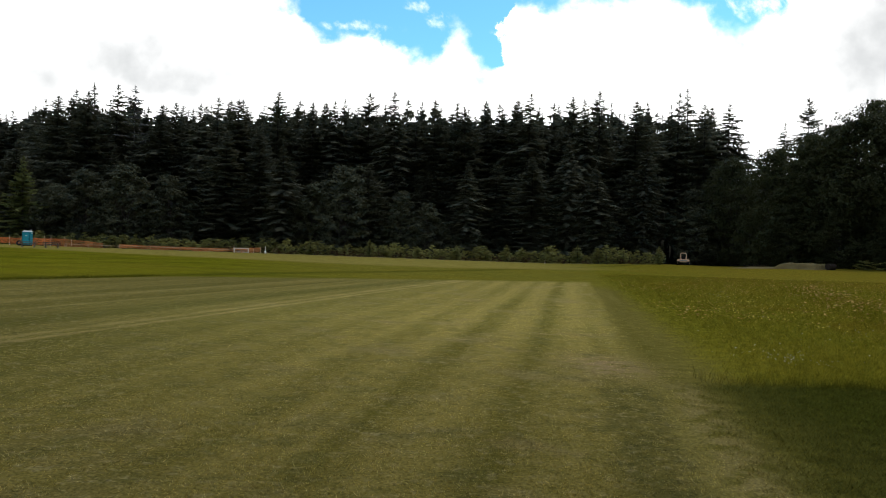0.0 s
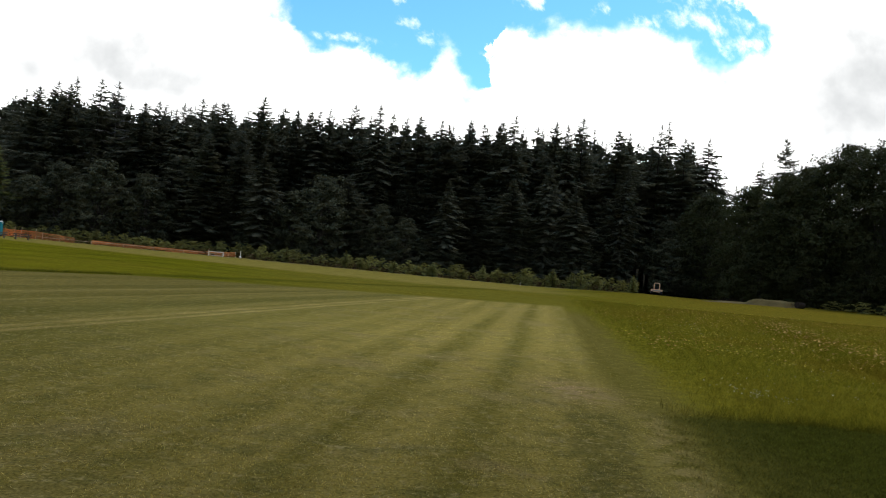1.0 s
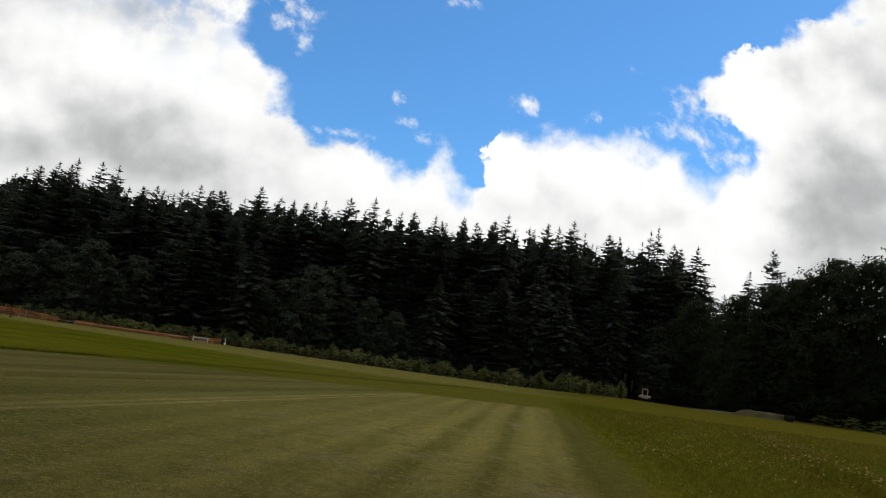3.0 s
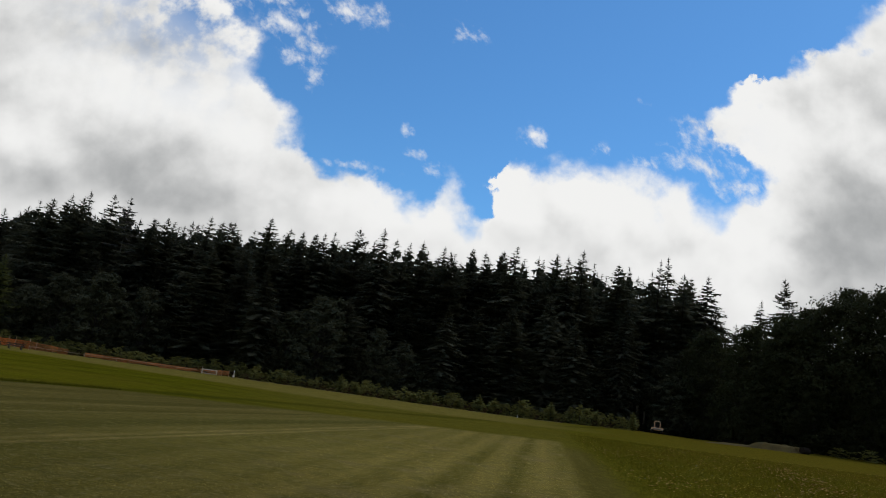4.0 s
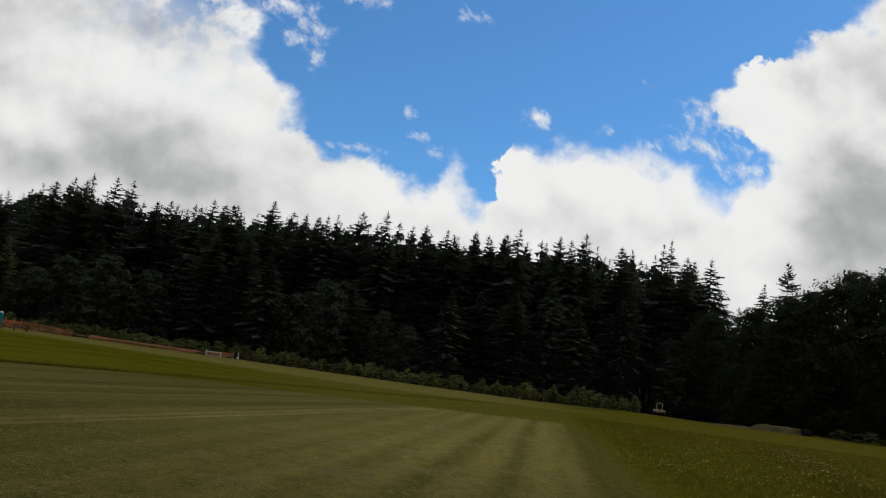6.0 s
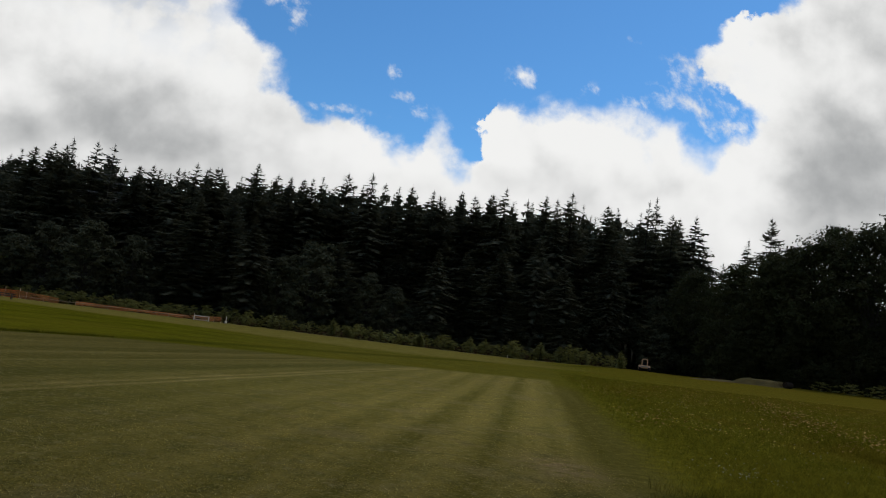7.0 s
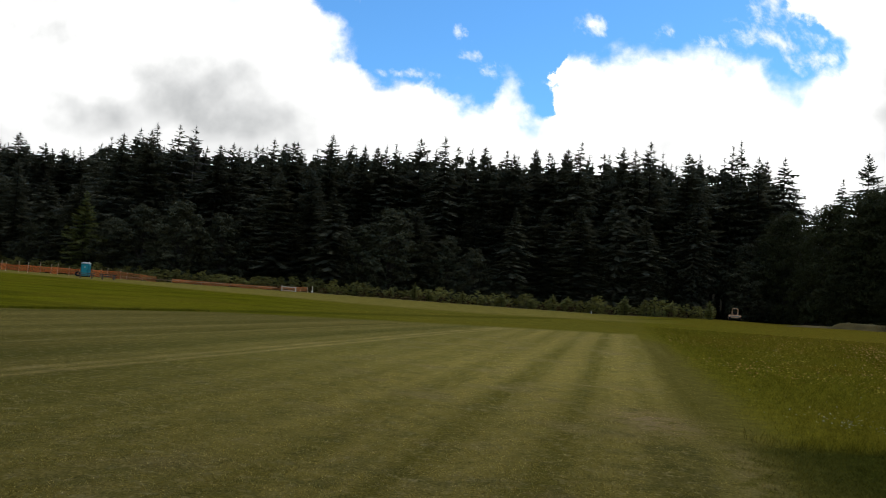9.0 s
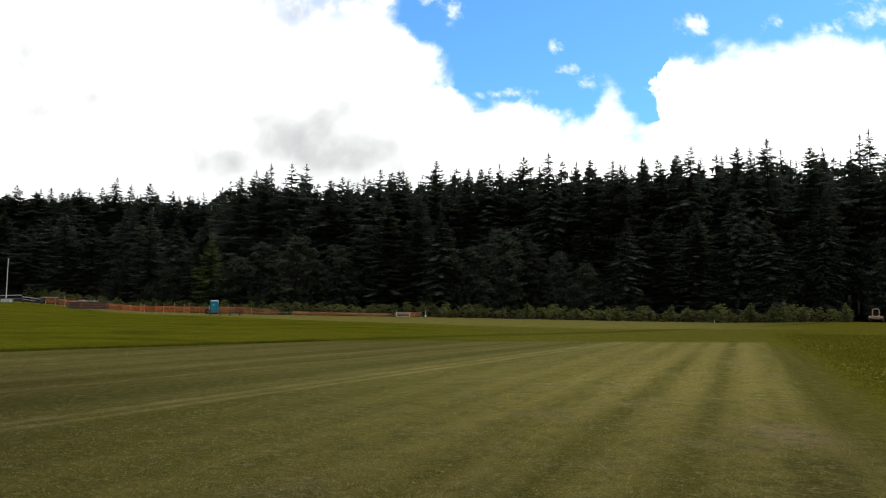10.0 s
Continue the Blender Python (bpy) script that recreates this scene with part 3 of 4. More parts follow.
# ---------------------------------------------------------------- trees
def fir_mesh(rng, height, spread, bare, gap, droop, crook=0.0, coarse=1.0, upturn=0.0, tier=1.0):
    """Trunk and crown of one fir: whorls of boughs, each a flat spray of side twigs; short and rising at the top, long and level below."""
    trunk, cv, cf = bmesh.new(), [], []
    base_r = 0.011 * height + 0.05
    bend = rng.uniform(0, 2 * math.pi)
    small = min(1.0, height / 20.0)

    def axis(z):
        q = (z / height) ** 2
        return Vector((math.cos(bend) * crook * q, math.sin(bend) * crook * q, z))

    def tri(a, b, c):
        i0 = len(cv)
        cv.extend([tuple(a), tuple(b), tuple(c)])
        cf.append((i0, i0 + 1, i0 + 2))
    rings = 7
    for i in range(rings):
        z0, z1 = height * i / rings, height * (i + 1) / rings * 0.997
        rod(trunk, axis(z0), axis(z1), base_r * (1 - i / rings) + 0.012 * small, base_r * (1 - (i + 1) / rings) + 0.012 * small, 7)
    turn, lobe = 0.0, rng.uniform(0, 6.28)
    down = 0.7 * small
    while height - down > height * bare:
        d = down / small
        z = height - down
        reach = small * min(spread / small, (0.07 + 0.47 * d ** 1.13) * spread / small / 6.5)
        reach *= rng.uniform(0.75, 1.15) * (1.0 if z > height * (bare + 0.12) else 0.8)
        if rng.random() < gap * 0.5:
            reach *= 0.55
        for _ in range(max(5, int((6 if d < 3 else rng.randint(8, 10)) / coarse ** 0.3))):
            turn += 2.4 + rng.uniform(-0.4, 0.4)
            if rng.random() < gap:
                continue
            length = reach * rng.uniform(0.55, 1.12) * (1.22 if rng.random() < 0.15 else 1.0) * (1.0 + 0.18 * math.cos(turn - lobe))
            length = max(length, 0.16 * small)
            out = Vector((math.cos(turn), math.sin(turn), 0))
            side = Vector((-out.y, out.x, 0))
            slope = 0.7 * math.exp(-d / 1.8) + 0.14 * math.exp(-d / 8.0) - 0.05 + rng.uniform(-0.12, 0.12)
            start = axis(max(0.1, z + rng.uniform(-0.22, 0.22) * coarse * small))
            sway = rng.uniform(-0.3, 0.3) * small
            count = max(3, int(length / (0.33 * coarse * small)))

            def along(f):
                return start + out * (length * f) + Vector((0, 0, length * (slope * f - droop * f * f + upturn * f ** 4))) + side * (sway * f * f)
            for k in range(count):
                f = (k + 0.5) / count
                p, q0, q1 = along(f), along(max(0.0, f - 0.8 / count)), along(min(1.0, f + 0.8 / count))
                twig = (0.10 * small + 0.42 * length * (1 - f) ** 0.7 * min(1.0, 0.35 + 2.2 * f)) * rng.uniform(0.65, 1.25)
                twig = min(twig, 1.25 * coarse * small)
                for sgn in (-1, 1):
                    fall = rng.uniform(0.02, 0.5)
                    tip = p + side * (sgn * twig * rng.uniform(0.75, 1.0)) + out * (twig * rng.uniform(0.25, 0.8)) - Vector((0, 0, twig * fall))
                    tri(q0, q1, tip)
                    if twig > 0.55 * small and rng.random() < 0.5 / coarse:
                        half = p * 0.45 + tip * 0.55
                        tri(half, half + out * (0.28 * coarse * small), half + side * (sgn * 0.12 * small) + out * (0.5 * twig) - Vector((0, 0, rng.uniform(0.1, 0.5) * twig)))
                if d > 2 and rng.random() < (0.4 if coarse < 1.5 else 0.9):
                    tri(q0, q1, p - Vector((0, 0, rng.uniform(0.12, 0.42) * coarse ** 1.5 * small)) + side * rng.uniform(-0.1, 0.1))
            tri(along(0.9) - side * 0.09 * small, along(0.9) + side * 0.09 * small, along(1.0) + out * 0.18 * small)
        down += (0.22 + 0.34 * min(1.0, d / 6.0)) * rng.uniform(0.75, 1.3) * coarse ** 0.6 * small * tier
    # the leading shoot
    for _ in range(3):
        a = rng.uniform(0, 2 * math.pi)
        e = Vector((math.cos(a), math.sin(a), 0)) * 0.11 * small
        tri(axis(height - 1.1 * small) - e, axis(height - 1.1 * small) + e, axis(height * rng.uniform(0.996, 1.004)))
    return trunk, cv, cf


def leafy_mesh(rng, height, width, clear, lumps, leaves_each, leaf, fuzz=1.12):
    """Trunk with limbs and a crown of leaf clumps: limbs carry uneven lumps, each with smaller tufts whose leaves lie open to the sky."""
    trunk, cv, cf = bmesh.new(), [], []
    fork = height * max(clear, 0.12)
    rod(trunk, (0, 0, 0), (0, 0, fork), 0.018 * height + 0.02, 0.013 * height + 0.015, 8)
    for i in range(lumps):
        q = (i + 0.5) / lumps
        z = height * (clear + (1 - clear) * (0.04 + 0.88 * q ** 1.15))
        ring = width * 0.5 * math.sqrt(max(0.05, 1 - (2 * abs(q - 0.36)) ** 2 * 0.72)) * rng.uniform(0.5, 1.0)
        if i == lumps - 1 or i % 4 == 0:
            ring *= 0.35
        a = i * 2.4 + rng.uniform(-0.5, 0.5)
        c = Vector((math.cos(a) * ring, math.sin(a) * ring, z))
        size = rng.uniform(0.7, 1.25)
        r = Vector((0.15 * width * size, 0.15 * width * size, 0.055 * height * size))
        mid = Vector((c.x * 0.35, c.y * 0.35, fork + (z - fork) * 0.55))
        rod(trunk, (0, 0, fork * 0.96), mid, 0.004 * height + 0.004, 0.0025 * height + 0.003, 5)
        rod(trunk, mid, c, 0.0025 * height + 0.003, 0.003, 5)
        tufts = max(3, leaves_each // 22)
        for _ in range(tufts):
            d = Vector((rng.gauss(0, 1), rng.gauss(0, 1), rng.gauss(0, 0.8) + 0.2)).normalized()
            h = c + Vector((d.x * r.x, d.y * r.y, d.z * r.z)) * rng.uniform(0.55, fuzz)
            bunch = 0.42 * r.x * rng.uniform(0.6, 1.3)
            for _ in range(leaves_each // tufts):
                o = Vector((rng.gauss(0, 0.55), rng.gauss(0, 0.55), rng.gauss(0, 0.3))) * bunch
                p = h + o
                n = (d * 0.5 + Vector((rng.gauss(0, 0.45), rng.gauss(0, 0.45), 0.65 + rng.gauss(0, 0.45)))).normalized()
                e = Matrix.Rotation(rng.uniform(0, 6.28), 3, n) @ n.orthogonal().normalized()
                g = n.cross(e)
                wide = leaf * rng.uniform(0.55, 1.3)
                i0 = len(cv)
                cv.extend([tuple(p - e * wide), tuple(p + e * wide * 0.5 - g * wide * 0.6), tuple(p + e * wide * 0.6 + g * wide * 0.6)])
                cf.append((i0, i0 + 1, i0 + 2))
    return trunk, cv, cf


def plant(name, made, bark_mat, leaf_mat, label, category, group, stem="trunk"):
    """A growing thing from trunk and crown, kept below the field's edge until it is copied to its place."""
    trunk, cv, cf = made
    root = tagged(new(name), label, category, group)
    part(stem, trunk, bark_mat, root)
    crown = new("crown", mesh_of("crown", cv, cf, leaf_mat))
    crown.parent = root
    return root


taken = set()


def put(kind, x, y, scale=1.0, tall=None, turn=None, rng=random):
    """Set a plant: the pattern itself at first, copies afterwards."""
    turn = rng.uniform(0, 360) if turn is None else turn
    m = pose(x, y, float(lie(x, y)) - 0.03, 0, 0, turn)
    size = Matrix.Diagonal((scale, scale, scale if tall is None else tall, 1))
    if kind.name not in taken:
        taken.add(kind.name)
        kind.matrix_basis = m @ size
        return kind
    made = copy_thing(kind, m)
    made.matrix_basis = m @ size
    return made


rng = random.Random(7)
FIR_H = 30.0
FOREST = "trees at the edge of the field"
firs = [plant("fir_tree", fir_mesh(random.Random(20 + i), FIR_H, sp, ba, ga, dr, cr, 1.0, up, ti), bark, needles, "tall dark green fir in the forest edge", "conifer tree", FOREST)
        for i, (sp, ba, ga, dr, cr, up, ti) in enumerate([(6.0, 0.06, 0.08, 0.16, 0.2, 0.08, 1.0), (5.2, 0.06, 0.14, 0.22, 0.7, 0.06, 1.1), (6.6, 0.06, 0.10, 0.12, 0.4, 0.10, 1.2), (5.0, 0.08, 0.20, 0.26, 0.9, 0.05, 1.0), (5.7, 0.06, 0.12, 0.18, 0.3, 0.14, 1.3)])]
inner_firs = [plant("fir_tree", fir_mesh(random.Random(30 + i), FIR_H, sp, 0.25, 0.08, 0.18, 0.4, 2.1), bark, needles_far, "dark fir standing deeper in the forest", "conifer tree", FOREST)
              for i, sp in enumerate([6.2, 5.6, 6.8])]
thin_fir = plant("fir_tree", fir_mesh(random.Random(41), FIR_H, 3.6, 0.15, 0.30, 0.20, 0.5, 1.0, 0.1, 1.2), bark, needles, "thin sparse dark fir above the forest", "conifer tree", FOREST)
wide_fir = plant("fir_tree", fir_mesh(random.Random(43), FIR_H, 7.6, 0.08, 0.12, 0.06, 0.1, 1.0, 0.05, 1.55), bark, needles, "broad dark fir with layered boughs", "conifer tree", FOREST)
dead_fir = plant("dead_larch", fir_mesh(random.Random(44), FIR_H, 6.0, 0.2, 0.35, 0.04, 0.3, 0.5, 0.0, 2.4), bark_pale, twigs_dead, "bare grey dying conifer among dark firs", "conifer tree", FOREST)
young_fir = plant("young_fir", fir_mesh(random.Random(45), 16.0, 4.6, 0.03, 0.05, 0.10, 0.1, 0.9, 0.12, 1.3), bark, needles_young, "light green young fir before the dark forest", "conifer tree", FOREST)
alders = [plant("alder_tree", leafy_mesh(random.Random(60 + i), 14.0, wd, 0.0, 64, 190, 0.22, 1.15), bark, leaves, "dark leafy broadleaf tree before the firs", "broadleaf tree", FOREST)
          for i, wd in enumerate([8.5, 10.0, 7.5])]
maples = [plant("maple_tree", leafy_mesh(random.Random(70 + i), 24.0, wd, 0.0, 110, 220, 0.29, 1.2), bark, leaves_maple, "large dark leafy maple at the forest edge", "broadleaf tree", FOREST)
          for i, wd in enumerate([14.0, 16.0])]
shrubs = [plant("shrub", leafy_mesh(random.Random(80 + i), 2.2, wd, 0.0, 16, 110, 0.085, 1.3), bark, leaves_shrub, "green leafy shrub along the field's edge", "shrub", "shrubs along the field", "stem")
          for i, wd in enumerate([2.0, 2.5, 1.7])]
young_spruces = [plant("young_spruce", fir_mesh(random.Random(100 + i), 2.6, sp, 0.03, 0.08, 0.02, 0.1, 1.1, 0.1, 1.2), bark, needles_light, "small pale green young spruce among the shrubs", "conifer tree", "young spruces along the field")
                 for i, sp in enumerate([0.95, 1.2])]
dry_shrubs = [plant("dry_shrub", leafy_mesh(random.Random(90 + i), 1.3, wd, 0.0, 8, 90, 0.11, 1.5), bark, leaves_dry, "reddish brown dry undergrowth by the field", "shrub", "shrubs along the field", "stem")
              for i, wd in enumerate([2.2, 2.8])]

# the skyline: place across, top's height, pattern (o: ordinary, w: broad, t: thin, d: dead), at the row 132 m ahead
SKYLINE_WEST = [(-70.7, 27.0, "o"), (-67.7, 28.3, "o"), (-65.1, 28.0, "o"), (-63.6, 29.5, "o"), (-60.0, 29.4, "o"), (-56.5, 29.2, "d"), (-52.2, 25.8, "o"), (-49.4, 26.4, "o"), (-45.1, 26.3, "o"),
                (-41.8, 27.7, "o"), (-38.0, 27.2, "o"), (-36.4, 27.3, "o"), (-30.9, 29.1, "o"), (-26.9, 26.6, "o"), (-24.3, 27.0, "o"), (-22.0, 27.4, "o"), (-20.6, 27.8, "o")]
SKYLINE_MID = [(-14.2, 29.4, "w"), (-9.2, 30.3, "o"), (-5.9, 26.6, "t"), (-2.3, 27.8, "o"), (1.3, 28.1, "o"), (3.4, 27.4, "o"), (6.6, 28.6, "o"), (9.1, 28.2, "o"),
               (12.5, 29.0, "o"), (14.5, 30.4, "o"), (23.0, 30.0, "o"), (25.3, 29.7, "o"), (27.6, 31.2, "o")]
SKYLINE_EAST = [(34.2, 29.7, "o"), (36.1, 28.4, "o"), (41.6, 31.3, "t"), (43.7, 32.4, "t"), (46.8, 29.5, "o"), (48.0, 29.0, "o"), (50.9, 29.9, "o"), (52.9, 24.0, "o")]
for i, (x, top, form) in enumerate(SKYLINE_WEST + SKYLINE_MID + SKYLINE_EAST):
    y = 132.0 + ((0.0, 2.5, -2.0, 4.0)[i % 4] if form != "d" else 3.0)
    x, top = x * y / 132.0, EYE + (top + 0.4 - EYE) * y / 132.0
    kind = {"o": firs[i % 5], "w": wide_fir, "t": thin_fir, "d": dead_fir}[form]
    put(kind, x, y, rng.uniform(0.9, 1.1), (top - float(lie(x, y))) / FIR_H, rng=rng)
# beyond the gap in the east
for x, top, form, y in [(57.1, 21.9, "o", 132), (60.8, 26.9, "o", 132), (65.4, 31.7, "w", 132), (70.1, 26.2, "o", 132)]:
    k = 150.0 / y
    put(wide_fir if form == "w" else firs[1], x * k, 150.0, 0.8, (EYE + (top - EYE) * k - float(lie(x * k, 150.0))) / FIR_H, rng=rng)
# the farther wood in the west, at the row 165 m ahead
for i, (x, top) in enumerate([(-165, 29.0), (-158.3, 28.5), (-154.1, 32.0), (-147.2, 30.9), (-143.1, 31.3), (-139.5, 29.7), (-134.4, 30.7), (-128.0, 31.0), (-124.2, 33.5), (-120.4, 31.3),
                              (-113.9, 31.8), (-106.8, 29.6), (-102.5, 28.6), (-97.7, 29.0), (-92.3, 28.9), (-87.0, 29.0)]):
    put(firs[(i * 2) % 5], x, 165.0, rng.uniform(0.9, 1.15), (top + 0.9 - float(lie(x, 165.0))) / FIR_H, rng=rng)
# rows behind that close the forest
for row, y in enumerate((141.0, 150.0, 162.0)):
    x = -71.5
    while x < 48.5:
        put(inner_firs[rng.randrange(3)], x * y / 132.0, y + rng.uniform(-3, 3), rng.uniform(0.9, 1.15), (rng.uniform(0.82, 0.91) + 0.075 * float(smooth(x, -60, 40))) * y / 132.0 - float(lie(x * y / 132.0, y)) / FIR_H, rng=rng)
        x += rng.uniform(2.4, 3.8) * (1.0, 1.0, 1.5)[row]
for y in (172.0, 182.0):
    x = -200.0
    while x < -78.0:
        put(inner_firs[rng.randrange(3)], x, y + rng.uniform(-3, 3), rng.uniform(1.0, 1.3), rng.uniform(0.98, 1.08) - float(lie(x, y)) / FIR_H, rng=rng)
        x += rng.uniform(3.4, 5.2)
for y in (146.0, 158.0):
    x = 49.5
    while x < 110.0:
        put(inner_firs[rng.randrange(3)], x * y / 132.0, y + rng.uniform(-3, 3), rng.uniform(1.0, 1.2), rng.uniform(0.42, 0.58) * y / 132.0, rng=rng)
        x += rng.uniform(4.5, 6.5)

# leafy trees before the firs
x = -150.0
while x < 47.0:
    y = 122.0 + rng.uniform(-2.0, 5.0) + max(0.0, -x - 70) * 0.25
    if rng.random() < 0.75:
        put(alders[rng.randrange(3)], x, y, rng.uniform(0.7, 1.15), rng.uniform(0.4, 1.1), rng=rng)
    if rng.random() < 0.7:
        put(firs[rng.randrange(5)], x + rng.uniform(-2, 2), y + rng.uniform(-3, 2), rng.uniform(0.6, 0.85), rng.uniform(0.35, 0.75), rng=rng)
    x += rng.uniform(4.0, 6.5)
put(alders[1], 42.6, 124.5, 1.0, 0.95, rng=rng)
put(alders[0], 45.8, 126.0, 0.9, 1.05, rng=rng)
# a dome of leafy trees in the west, and single ones farther east
for x, y, wide, top in [(-64.0, 119.5, 0.95, 10.6), (-58.5, 119.0, 1.1, 13.2), (-52.0, 118.5, 1.2, 14.4), (-45.0, 119.5, 1.05, 12.8), (-16.5, 119.5, 1.1, 15.4), (-21.0, 119.0, 0.95, 12.0), (-2.5, 118.5, 0.8, 9.4)]:
    put(alders[rng.randrange(3)], x, y, wide, top / 14.0, rng=rng)
put(young_fir, -68.6, 118.5, 0.78, 0.92, rng=rng)
# large leafy trees in the east, nearer: place, width and height
for x, y, wide, top in [(47.5, 121.0, 9.5, 18.5), (51.0, 113.0, 10.5, 19.2), (53.5, 107.0, 11.0, 20.2), (56.0, 104.5, 10.5, 21.6), (57.5, 101.5, 12.0, 22.8), (63.0, 97.5, 13.0, 24.4), (57.0, 112.0, 11.0, 21.5), (63.0, 106.0, 12.0, 26.0), (69.0, 100.0, 13.0, 28.0),
                        (54.0, 99.5, 7.0, 8.5), (59.0, 94.5, 7.5, 9.0), (50.0, 105.5, 7.5, 9.5), (66.0, 90.0, 9.0, 12.0), (72.0, 88.0, 12.0, 20.0)]:
    put(maples[rng.randrange(2)], x, y, wide / 15.0, top / 24.0, rng=rng)
# low bushes at their foot
for x, y, tall in [(54.0, 93.0, 0.6), (56.6, 91.0, 0.7), (59.5, 89.4, 0.8), (62.0, 87.0, 0.75)]:
    put(shrubs[rng.randrange(3)], x, y, 1.2, tall, rng=rng)

# shrubs along the far edge: taller young growth in the east, low scrub behind the fence in the west
x = -112.0
while x < 33.0:
    y = 112.0 + rng.uniform(-1.2, 2.2) + 0.02 * x + max(0.0, -x - 60) * 0.25
    low = x < -24
    put(shrubs[rng.randrange(3)], x, y + (2.5 if low else 0.0), rng.uniform(0.8, 1.3), rng.uniform(0.65, 1.25) * (0.95 if low else 0.85), rng=rng)
    x += rng.uniform(0.8, 1.6) * (0.7 if low else 0.9)
x = -80.0
while x < 33.0:
    low = x < -24
    put(young_spruces[rng.randrange(2)], x, (113.0 if low else 110.6) + rng.uniform(-0.8, 1.5) + 0.02 * x + max(0.0, -x - 60) * 0.25, rng.uniform(0.8, 1.3), rng.uniform(0.55, 1.15) * (0.85 if low else 1.0), rng=rng)
    x += rng.uniform(2.0, 5.5)
for x, tall in [(5.6, 1.1), (16.3, 1.28), (24.8, 1.42), (23.6, 1.15), (26.0, 1.2), (-7.2, 1.1), (-24.0, 1.0), (0.8, 0.95)]:
    put(shrubs[rng.randrange(3)], x, 110.5, 1.15, tall, rng=rng)
x = -60.0
while x < 30.0:
    put(dry_shrubs[rng.randrange(2)], x, 109.6 + rng.uniform(-0.5, 0.7) + 0.02 * x, rng.uniform(0.5, 0.9), rng.uniform(0.35, 0.75), rng=rng)
    x += rng.uniform(1.6, 3.6)


# ---------------------------------------------------------------- things at the far edge of the field
def ring_bolt(bm, centre, radius, tube, steps=20, sides=8):
    """A ring lying round the local z axis."""
    rows = []
    for i in range(steps):
        a = 2 * math.pi * i / steps
        rows.append([bm.verts.new(Vector(centre) + Vector(((radius + tube * math.cos(b)) * math.cos(a), (radius + tube * math.cos(b)) * math.sin(a), tube * math.sin(b)))) for b in (2 * math.pi * j / sides for j in range(sides))])
    for i in range(steps):
        for j in range(sides):
            bm.faces.new((rows[i][j], rows[(i + 1) % steps][j], rows[(i + 1) % steps][(j + 1) % sides], rows[i][(j + 1) % sides]))
    return [v for row in rows for v in row]


def portable_toilet(x, y, turn):
    t = thing("portable_toilet", x, y, "teal plastic portable toilet with a white roof on grass", "portable toilet", turn)
    part("skid", solid(((1.16, 0.14, 0.12), (0, -0.4, 0.06), 0.02), ((1.16, 0.14, 0.12), (0, 0.4, 0.06), 0.02), ((1.12, 1.12, 0.06), (0, 0, 0.15), 0.01)), black_rubber, t)
    body = solid(((0.04, 1.08, 1.95), (-0.54, 0, 1.155), 0.01), ((0.04, 1.08, 1.95), (0.54, 0, 1.155), 0.01), ((1.04, 0.04, 1.95), (0, 0.53, 1.155), 0.01), ((1.04, 0.04, 0.2), (0, -0.53, 2.03), 0.01))
    for sx in (-1, 1):
        for k in range(4):
            box(body, (0.03, 0.1, 1.6), (sx * 0.565, -0.36 + 0.24 * k, 1.1), 0.01)
        box(body, (0.1, 0.1, 1.97), (sx * 0.52, -0.52, 1.15), 0.02)
    part("body", body, teal_dark, t)
    door = part("door", solid(((0.82, 0.04, 1.72), (0, -0.55, 1.06), 0.015), ((0.62, 0.02, 0.62), (0, -0.577, 0.66), 0.008), ((0.62, 0.02, 0.62), (0, -0.577, 1.42), 0.008)), teal_plastic, t)
    part("handle", solid(((0.05, 0.04, 0.16), (0.33, -0.60, 1.05), 0.01)), black_rubber, door)
    part("sign", solid(((0.2, 0.012, 0.14), (0, -0.594, 1.56), 0.003)), white_paint, door, "white square sign")
    for sx in (-1, 1):
        vent = bmesh.new()
        for k in range(4):
            box(vent, (0.015, 0.7, 0.025), (sx * 0.57, 0.05, 1.86 + 0.055 * k), 0.004)
        part("vent", vent, roof_plastic, t)
    roof = solid(((1.2, 1.2, 0.08), (0, 0, 2.16), 0.02))
    dome = box(roof, (1.1, 1.1, 0.16), (0, 0, 2.26))
    for vert in dome:
        if vert.co.z > 2.3:
            vert.co.x *= 0.72
            vert.co.y *= 0.72
    part("roof", roof, roof_plastic, t, "white translucent roof")
    pipe = bmesh.new()
    rod(pipe, (0.36, 0.4, 2.2), (0.36, 0.4, 2.48), 0.05)
    part("vent_pipe", pipe, roof_plastic, t)
    return t


portable_toilet(-59.0, 103.4, 13).scale = (0.95, 0.95, 0.92)

tyre = thing("tyre", -59.85, 102.9, "black rubber tyre leaning on the portable toilet", "tyre", 20)
bm = bmesh.new()
bmesh.ops.rotate(bm, cent=(0, 0, 0), matrix=Matrix.Rotation(radians(72), 3, "X"), verts=ring_bolt(bm, (0, 0, 0), 0.27, 0.11))
bmesh.ops.translate(bm, vec=(0, 0, 0.37), verts=bm.verts[:])
part("tread", bm, black_rubber, tyre)


